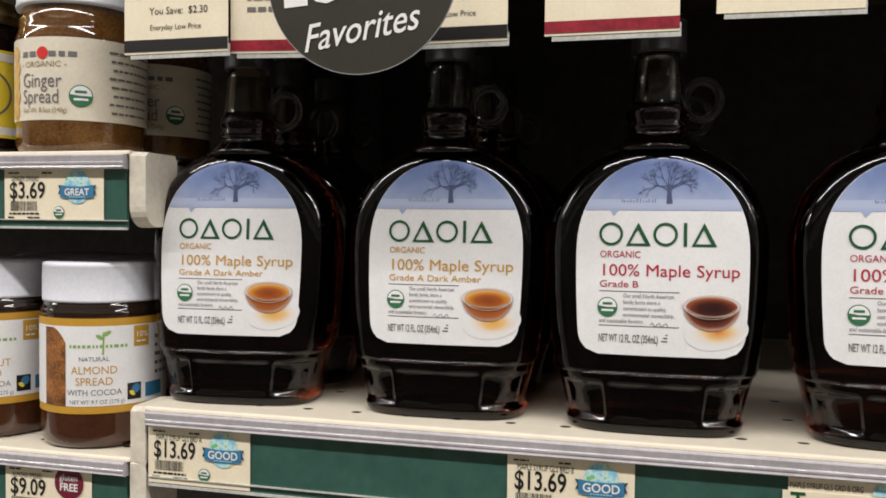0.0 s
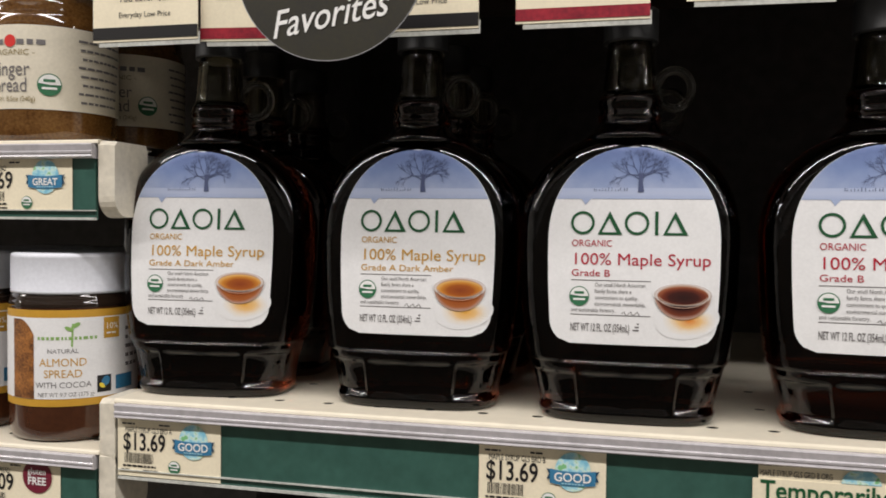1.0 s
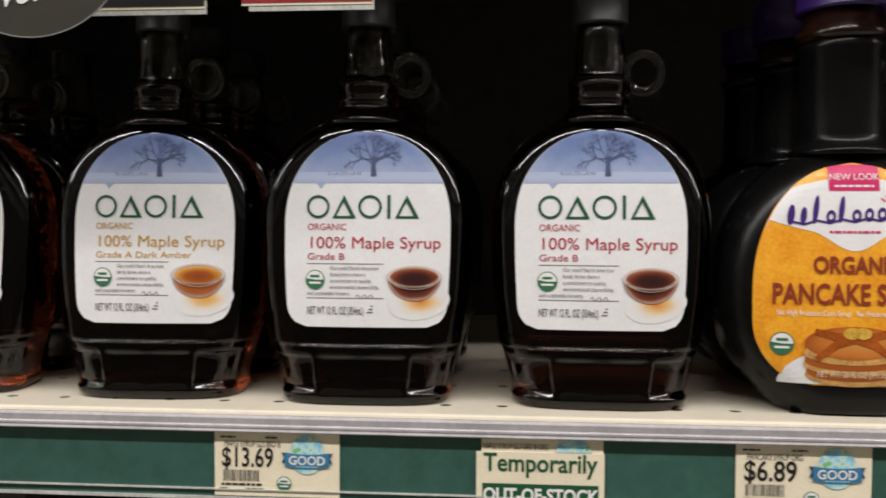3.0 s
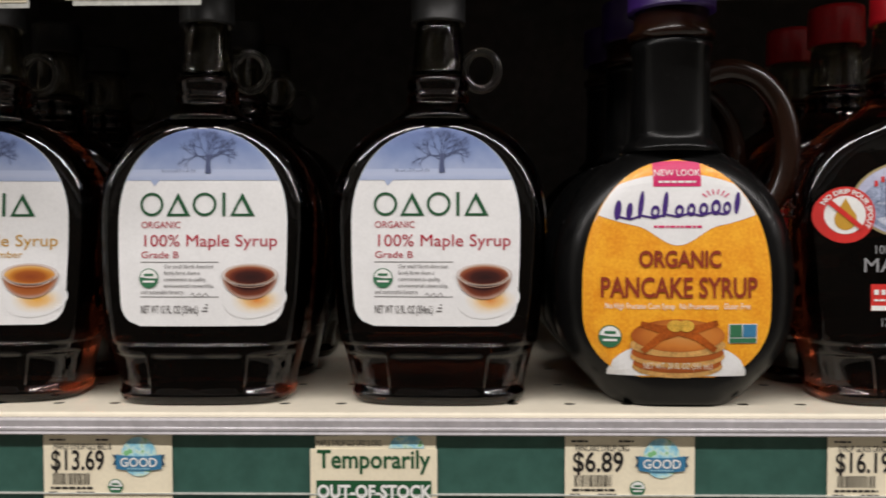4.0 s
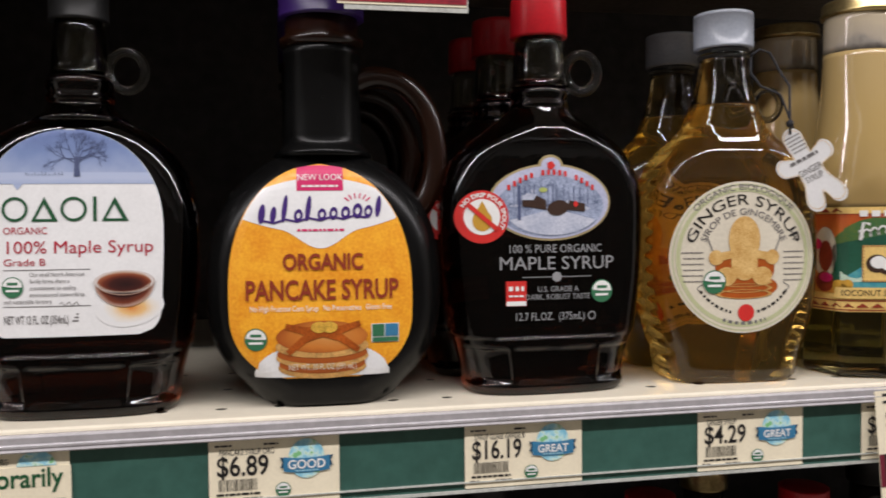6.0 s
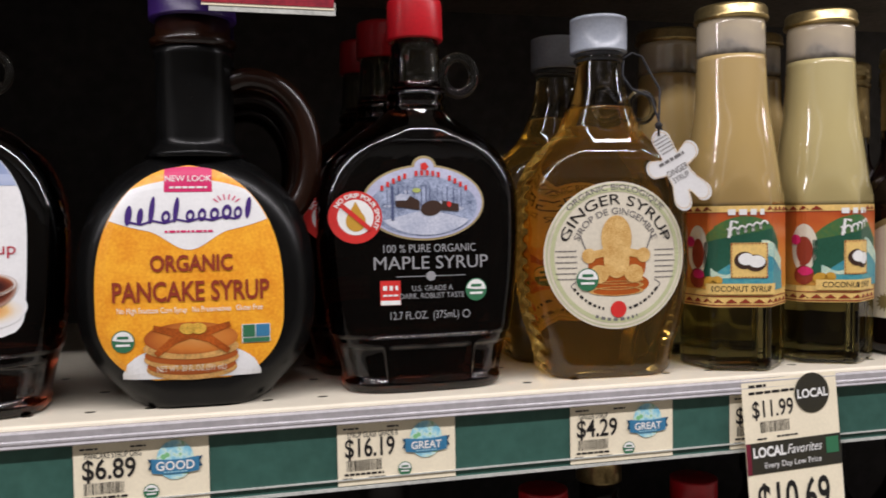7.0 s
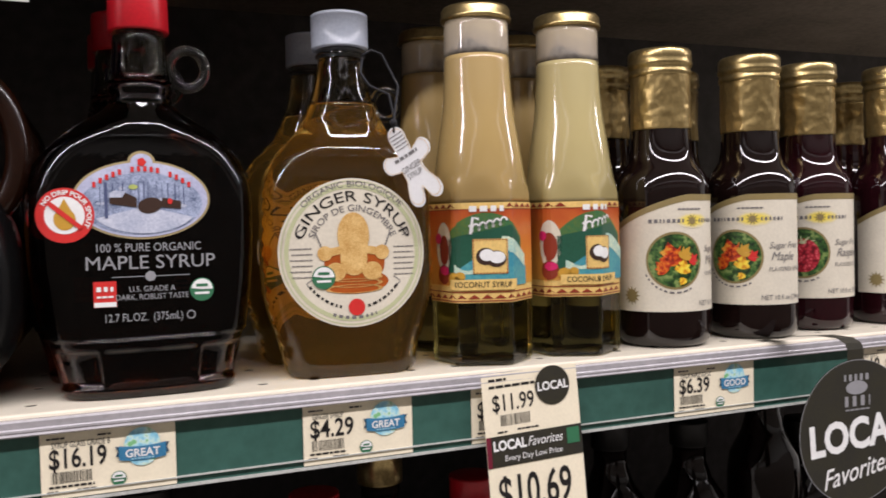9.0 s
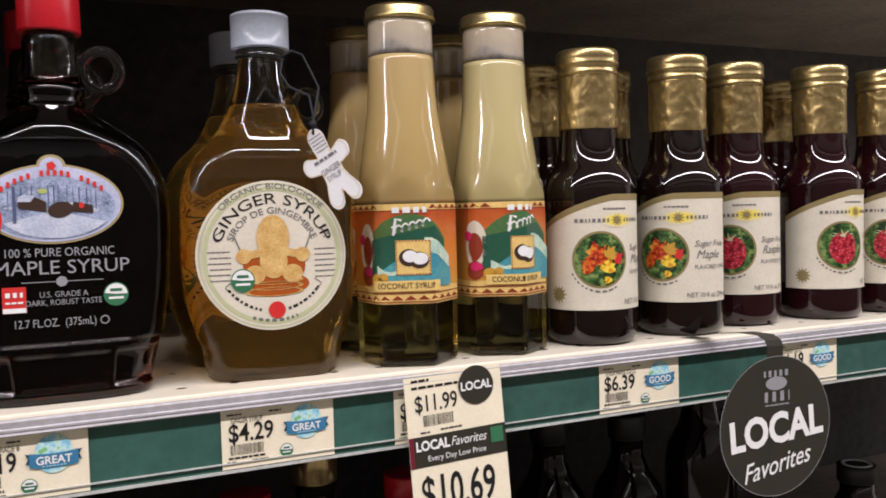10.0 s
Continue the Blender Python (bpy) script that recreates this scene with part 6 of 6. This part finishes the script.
def badge(place, cu, cv, word, parent, off=0.0005):
    bm = bmesh.new()
    disc(bm, place, cu, cv + 0.0018, 0.0088, 0.0098, off, n=30)
    b = flat_part("badge", bm, BADGEGLOBE, parent, "round blue-green badge")
    bm = bmesh.new()
    panel(bm, place, cu - 0.0112, cu + 0.0112, lambda u: cv - 0.0052 + 8 * (u - cu) ** 2, lambda u: cv + 0.0020 + 8 * (u - cu) ** 2, 12, 1, off + 0.0003)
    r = flat_part("badge_ribbon", bm, BADGE, parent, "blue badge ribbon")
    for sgn in (-1, 1):
        bm = bmesh.new()
        pts = [(cu + sgn * 0.0092, cv - 0.0028), (cu + sgn * 0.0128, cv - 0.0022), (cu + sgn * 0.0116, cv + 0.0004), (cu + sgn * 0.0130, cv + 0.0030), (cu + sgn * 0.0094, cv + 0.0022)]
        blob(bm, place, pts if sgn > 0 else pts[::-1], off + 0.0002)
        flat_part("ribbon_tail", bm, RIBBONDARK, r)
    bm = bmesh.new()
    dashes(bm, place, cu - 0.0055, cu + 0.0055, cv - 0.0044, cv - 0.0037, 4, off + 0.0005, 0.0018)
    flat_part("badge_small_print", bm, BADGEPALE, r)
    bm = bmesh.new()
    words(bm, place, word, cu, cv - 0.0030, 0.0062 if len(word) < 5 else 0.0056, off + 0.0005, squeeze=0.95, bold=0.00012)
    flat_part("badge_lettering", bm, WHITE, r)


def ticket(x0, x1, top, low, price, word, head, seed, y=FRONT - 0.0003, tilt=0.0):
    """A printed price card in the ticket strip."""
    t = thing("price_tag", "cream price card reading " + price + " in shelf ticket strip", "price tag", "price tags along the shelves")
    w, h = x1 - x0, top - low
    t.matrix_basis = pose(x0, y, low, tilt, 0, 0)
    place = flat_front
    bm = bmesh.new()
    box(bm, 0, w, 0, 0.0003, 0, h)
    card = flat_part("card", bm, TAGPAPER, t)
    bm = bmesh.new()
    if head:
        words(bm, place, head, 0.0050, h - 0.0088, 0.0043, 0.0003, align="LEFT", squeeze=0.60)
        flat_part("heading_print", bm, BLACK, t)
        bm = bmesh.new()
    dashes(bm, place, 0.0030, 0.0110, h - 0.0045, h - 0.0036, seed, 0.0003, 0.003)
    dashes(bm, place, 0.0260, 0.0330, h - 0.0045, h - 0.0036, seed + 1, 0.0003, 0.003)
    flat_part("code_print", bm, BLACK, t)
    bm = bmesh.new()
    words(bm, place, price, 0.0035, h - 0.0188, 0.0138, 0.0003, align="LEFT", squeeze=0.80 if len(price) < 6 else 0.70, bold=0.0002)
    flat_part("price_print", bm, BLACK, t, "black price printing")
    bm = bmesh.new()
    barcode(bm, place, 0.0045, 0.0225, h - 0.0262, h - 0.0205, seed, 0.0003)
    flat_part("barcode_print", bm, BLACK, t)
    bm = bmesh.new()
    dashes(bm, place, 0.0035, 0.0240, h - 0.0284, h - 0.0273, seed + 2, 0.0003, 0.0025)
    dashes(bm, place, 0.0025, 0.0075, h - 0.0306, h - 0.0297, seed + 3, 0.0003, 0.003)
    dashes(bm, place, 0.0160, 0.0250, h - 0.0306, h - 0.0297, seed + 4, 0.0003, 0.003)
    flat_part("small_print", bm, BLACK, t)
    if word:
        badge(place, w * 0.745, h - 0.0140, word, t)
        seal(place, w * 0.560, h - 0.0270, 0.0037, t, 0.0004)
    return t


LOW = 1.2588
TOPZ = 1.2925
ticket(-0.2525, -0.1890, TOPZ, LOW, "$13.69", "GOOD", "MAPLE SYRUP GLS BRD A", 11)
ticket(-0.0453, 0.0180, TOPZ, LOW, "$13.69", "GOOD", "MAPLE SYRUP GLS BRD B", 12)
ticket(0.2095, 0.2720, TOPZ, LOW, "$6.89", "GOOD", "PANCAKE SYRUP ORG", 13)
ticket(0.3357, 0.3985, TOPZ, LOW, "$16.19", "GREAT", "SYRUP GLASS GRADE B", 14)
ticket(0.4646, 0.5274, TOPZ, LOW, "$4.29", "GREAT", "GINGER SYRUP", 15)
ticket(0.7094, 0.7750, TOPZ, LOW, "$6.39", "GOOD", "SYRUP MAPLE SGF LC", 16)
ticket(0.8640, 0.9270, TOPZ, LOW, "$6.19", "GOOD", "RASPBERRY SGF LC", 17)
ticket(0.5645, 0.6000, TOPZ, LOW, "$", "", "", 18)
ticket(-0.3490, -0.2815, 1.4390, 1.4075, "$3.69", "GREAT", "GINGER SPREAD", 19)
gf = ticket(-0.3495, -0.2900, 1.2630, 1.2300, "$9.09", "", "ALMOND SPREAD", 20)
bm = bmesh.new()
disc(bm, flat_front, 0.0445, 0.0235, 0.0098, 0.0098, 0.0005, n=36)
gc = flat_part("gluten_free_dot", bm, MAROON, gf, "round maroon dot")
bm = bmesh.new()
words(bm, flat_front, "gluten", 0.0445, 0.0248, 0.0055, 0.0008, squeeze=0.92)
words(bm, flat_front, "FREE", 0.0445, 0.0188, 0.0063, 0.0008, squeeze=0.95, bold=0.00015)
flat_part("dot_lettering", bm, WHITE, gc)

# out-of-stock notice over its price card
oos = thing("stock_notice", "cream card notice reading temporarily out of stock in ticket strip", "notice")
oos.matrix_basis = pose(0.0858, FRONT - 0.0008, 1.2520)
bm = bmesh.new()
box(bm, 0, 0.0618, 0, 0.0003, 0, 0.0325)
flat_part("card", bm, TAGPAPER, oos)
bm = bmesh.new()
box(bm, 0.0025, 0.0612, 0.0003, 0.0006, 0.0325, 0.0410)
flat_part("price_card", bm, TAGPAPER, oos)
bm = bmesh.new()
words(bm, flat_front, "Temporarily", 0.0308, 0.0232, 0.0126, 0.0003, squeeze=0.87, bold=0.0002)
flat_part("green_lettering", bm, LOGOGREEN, oos)
bm = bmesh.new()
bar(bm, flat_front, 0.0030, 0.0590, 0.0062, 0.0170, 0.0003)
band = flat_part("green_band", bm, LOGOGREEN, oos)
bm = bmesh.new()
words(bm, flat_front, "OUT-OF-STOCK", 0.0310, 0.0086, 0.0090, 0.0006, squeeze=0.84, bold=0.0003)
flat_part("band_lettering", bm, WHITE, band)
bm = bmesh.new()
dashes(bm, flat_front, 0.003, 0.013, 0.0387, 0.0395, 3, 0.0001, 0.003)
words(bm, flat_front, "MAPLE SYRUP GLS GRD B ORG", 0.0030, 0.0340, 0.0040, 0.0001, align="LEFT", squeeze=0.58)
flat_part("printing", bm, BLACK, oos)
bm = bmesh.new()
disc(bm, flat_front, 0.0470, 0.0328, 0.0085, 0.0070, 0.0002, a0=0, a1=180, n=20)
flat_part("badge", bm, BADGEGLOBE, oos)


def hanging_card(x, top, y, tilt, lean, kind, low=0.0):
    """A long sale card that hangs below a ticket strip."""
    if kind == "local":
        t = thing("sale_card", "long cream sale card with dark local band", "sale card", "sale cards under the shelves")
    elif kind == "save":
        t = thing("sale_card", "cream sale card with savings print and black lower band", "sale card", "sale cards under the shelves")
    elif kind == "white":
        t = thing("sale_card", "plain cream sale card without a band", "sale card", "sale cards under the shelves")
    else:
        t = thing("sale_card", "cream sale card with dark red lower band", "sale card", "sale cards under the shelves")
    w, h = 0.0640, 0.1150
    t.matrix_basis = Matrix.Translation((x, y, top)) @ Matrix.Rotation(radians(lean), 4, "Y") @ Matrix.Rotation(radians(tilt), 4, "X")
    bm = bmesh.new()
    box(bm, 0, w, 0, 0.0003, -h, 0)
    flat_part("card", bm, TAGPAPER, t)
    bm = bmesh.new()
    box(bm, 0.0035, w + 0.0008, 0.0004, 0.0010, -h - 0.0026, -h + 0.004)
    part("clear_sleeve", bm, LIPCLEAR, t, "edge of the clear plastic sleeve", smooth=False)
    fl = flat_front
    if kind == "local":
        bm = bmesh.new()
        dashes(bm, fl, 0.0045, 0.016, -0.0045, -0.0030, 2, 0.0003, 0.003)
        dashes(bm, fl, 0.0045, 0.036, -0.0085, -0.0070, 3, 0.0003, 0.005)
        words(bm, fl, "$11.99", 0.0055, -0.0220, 0.0138, 0.0003, align="LEFT", squeeze=0.74, bold=0.00012)
        barcode(bm, fl, 0.0105, 0.0300, -0.0310, -0.0245, 5, 0.0003)
        dashes(bm, fl, 0.0080, 0.0140, -0.0350, -0.0340, 6, 0.0003, 0.003)
        dashes(bm, fl, 0.0210, 0.0350, -0.0345, -0.0335, 7, 0.0003, 0.003)
        words(bm, fl, "$10.69", 0.0050, -0.0805, 0.0290, 0.0003, align="LEFT", squeeze=0.62, bold=0.0004)
        flat_part("printing", bm, BLACK, t, "black price printing")
        bm = bmesh.new()
        disc(bm, fl, 0.0465, -0.0110, 0.0118, 0.0118, 0.0005, n=36)
        d = flat_part("local_dot", bm, CHARCOAL, t, "round black dot")
        bm = bmesh.new()
        words(bm, fl, "LOCAL", 0.0465, -0.0135, 0.0072, 0.0008, squeeze=0.92, bold=0.0002)
        flat_part("dot_lettering", bm, WHITE, d)
        bm = bmesh.new()
        bar(bm, fl, 0.0, w, -0.0545, -0.0365, 0.0004)
        b = flat_part("dark_band", bm, CHARCOAL, t)
        bm = bmesh.new()
        bar(bm, fl, 0.0, 0.0028, -0.0545, -0.0365, 0.0006)
        flat_part("maroon_edge", bm, MAROON, b)
        bm = bmesh.new()
        words(bm, fl, "LOCAL", 0.0040, -0.0448, 0.0080, 0.0007, align="LEFT", squeeze=0.86, bold=0.0003)
        words(bm, fl, "Favorites", 0.0265, -0.0448, 0.0080, 0.0007, align="LEFT", squeeze=0.80, shear=0.35)
        words(bm, fl, "Every Day Low Price", 0.0110, -0.0515, 0.0048, 0.0007, align="LEFT", squeeze=0.95)
        flat_part("band_lettering", bm, WHITE, b)
        bm = bmesh.new()
        bar(bm, fl, 0.0535, 0.0620, -0.0475, -0.0380, 0.0007)
        flat_part("small_mark", bm, SEALGREEN, b)
    elif kind == "save":
        bm = bmesh.new()
        words(bm, fl, "$13.69", 0.0040, -h + 0.0335, 0.0230, 0.0003, align="LEFT", squeeze=0.80, bold=0.0004)
        words(bm, fl, "You Save:  $2.30", w * 0.53, -h + 0.0215, 0.0056, 0.0003, squeeze=0.95)
        words(bm, fl, "Everyday Low Price", w * 0.50, -h + 0.0130, 0.0042, 0.0003, squeeze=0.95)
        bar(bm, fl, 0.0, w, -h + 0.0012, -h + 0.0078, 0.0003)
        flat_part("printing", bm, BLACK, t, "black savings printing")
    elif kind == "red":
        bm = bmesh.new()
        bar(bm, fl, 0.0, w, -h + 0.0012, -h + 0.0070, 0.0003)
        flat_part("red_band", bm, REDBAND, t)
        bm = bmesh.new()
        for k in range(3):
            dashes(bm, fl, 0.010, 0.030, -h + 0.022 + 0.006 * k, -h + 0.0245 + 0.006 * k, k, 0.0003, 0.004)
        flat_part("printing", bm, GREY, t)
    return t


hanging_card(0.5690, 1.2995, FRONT - 0.0045, -4, -2, "local")
UP = 1.6155
hanging_card(-0.2650, UP, FRONT - 0.004, 0, 0, "save")
hanging_card(-0.1985, UP - 0.001, FRONT - 0.006, 3, 1.5, "red")
hanging_card(-0.1115, UP - 0.001, FRONT - 0.004, 0, 0, "save")
hanging_card(-0.0290, UP, FRONT - 0.004, 0, 0, "red")
hanging_card(0.0525, UP + 0.007, FRONT - 0.004, 0, 0.5, "white")
hanging_card(0.2740, UP + 0.001, FRONT - 0.004, 0, 0, "red")


def shelf_disc(x, y, z, turn, hook):
    """A round charcoal shelf talker on a bent strap."""
    t = thing("shelf_sign", "round charcoal card sign reading local favorites on bent strap", "sign", "round shelf signs")
    t.matrix_basis = pose(x, y, z, 0, 0, turn)
    r = 0.0465
    bm = bmesh.new()
    n = 64
    loft(bm, [[(k * math.cos(2 * math.pi * i / n), yy, k * math.sin(2 * math.pi * i / n)) for i in range(n)] for k, yy in ((r, 0.0004), (r, 0.0))])
    part("disc", bm, CHARCOAL, t, smooth=False)
    bm = bmesh.new()
    disc(bm, flat_front, 0, 0, r, r, 0.0001, inner=0.992, n=64, rings=1)
    flat_part("pale_edge", bm, GREYINK, t)
    bm = bmesh.new()
    words(bm, flat_front, "LOCAL", 0.0005, -0.0105, 0.0275, 0.0004, squeeze=0.90, bold=0.0010, turn=4)
    words(bm, flat_front, "Favorites", 0.0, -0.0310, 0.0180, 0.0004, squeeze=0.86, shear=0.4, turn=9, bold=0.0001)
    flat_part("lettering", bm, WHITE, t, "white lettering")
    bm = bmesh.new()
    dashes(bm, flat_front, -0.0105, 0.0105, 0.0330, 0.0372, 3, 0.0004, 0.0024)
    disc(bm, flat_front, 0, 0.0285, 0.0090, 0.0045, 0.0004)
    dashes(bm, flat_front, -0.0100, 0.0110, 0.0165, 0.0232, 5, 0.0004, 0.0026)
    dashes(bm, flat_front, -0.0095, 0.0105, 0.0138, 0.0148, 5, 0.0004, 0.003)
    flat_part("store_mark", bm, GREYINK, t, "pale store mark")
    bm = bmesh.new()
    pts = hook
    rows = [[bm.verts.new((u, yy, zz)) for u in (-0.0068 + dx, 0.0068 + dx)] for dx, yy, zz in pts]
    for a, b in zip(rows, rows[1:]):
        bm.faces.new((a[0], a[1], b[1], b[0]))
    st = part("strap", bm, CHARCOAL, t, "bent charcoal strap", smooth=False)
    return t


shelf_disc(0.8137, 0.390, 1.2487, -2, [(0.0, 0.0006, 0.0455), (0.0, 0.0004, 0.0530), (-0.001, 0.0014, 0.0570), (-0.003, 0.0060, 0.0600), (-0.008, 0.0180, 0.0606), (-0.016, 0.0380, 0.0580), (-0.024, 0.0600, 0.0545)])
shelf_disc(-0.1085, 0.390, 1.5229, 0, [(0, 0.0006, 0.0455), (0, 0.0010, 0.0800), (0, 0.0200, 0.1050), (0, 0.0520, 0.1100)])


# ---- goods in the shade of the lower shelf ----
def shade_bottle(cap_mat, h, r):
    t = thing("lower_bottle", "dim dark glass bottle standing on the lower shelf", "bottle", "bottles on the lower shelf")
    part("glass_body", lathe([(r * 0.9, 0), (r, 0.004), (r, h * 0.55), (r * 0.92, h * 0.63), (r * 0.6, h * 0.72), (r * 0.45, h * 0.80), (r * 0.43, h * 0.9)], 40), BERRYSYRUP, t)
    part("cap", ribbed(r * 0.52, h * 0.88, h, 40, 0.0004), cap_mat, t)
    return t


for caps, spots in ((GOLD, ((0.560, 0.610, 0.205), (0.95, 0.62, 0.24))), (REDCAP, ((0.500, 0.575, 0.190), (0.625, 0.580, 0.185))), (BLACKCAP, ((0.72, 0.63, 0.19), (0.79, 0.64, 0.195), (0.87, 0.63, 0.19), (1.075, 0.545, 0.133), (1.00, 0.62, 0.18), (0.30, 0.60, 0.19), (0.39, 0.61, 0.20)))):
    for x, y, h in spots:
        sb = shade_bottle(caps, h, 0.034)
        sb.matrix_basis = pose(x, y, 1.0102)
        if h < 0.15:
            part("cap_ring", lathe([(0.0105, h), (0.0110, h + 0.0008), (0.0135, h + 0.0008), (0.0140, h)], 40, False, False), WHITECAP, sb, "pale ring on the cap")
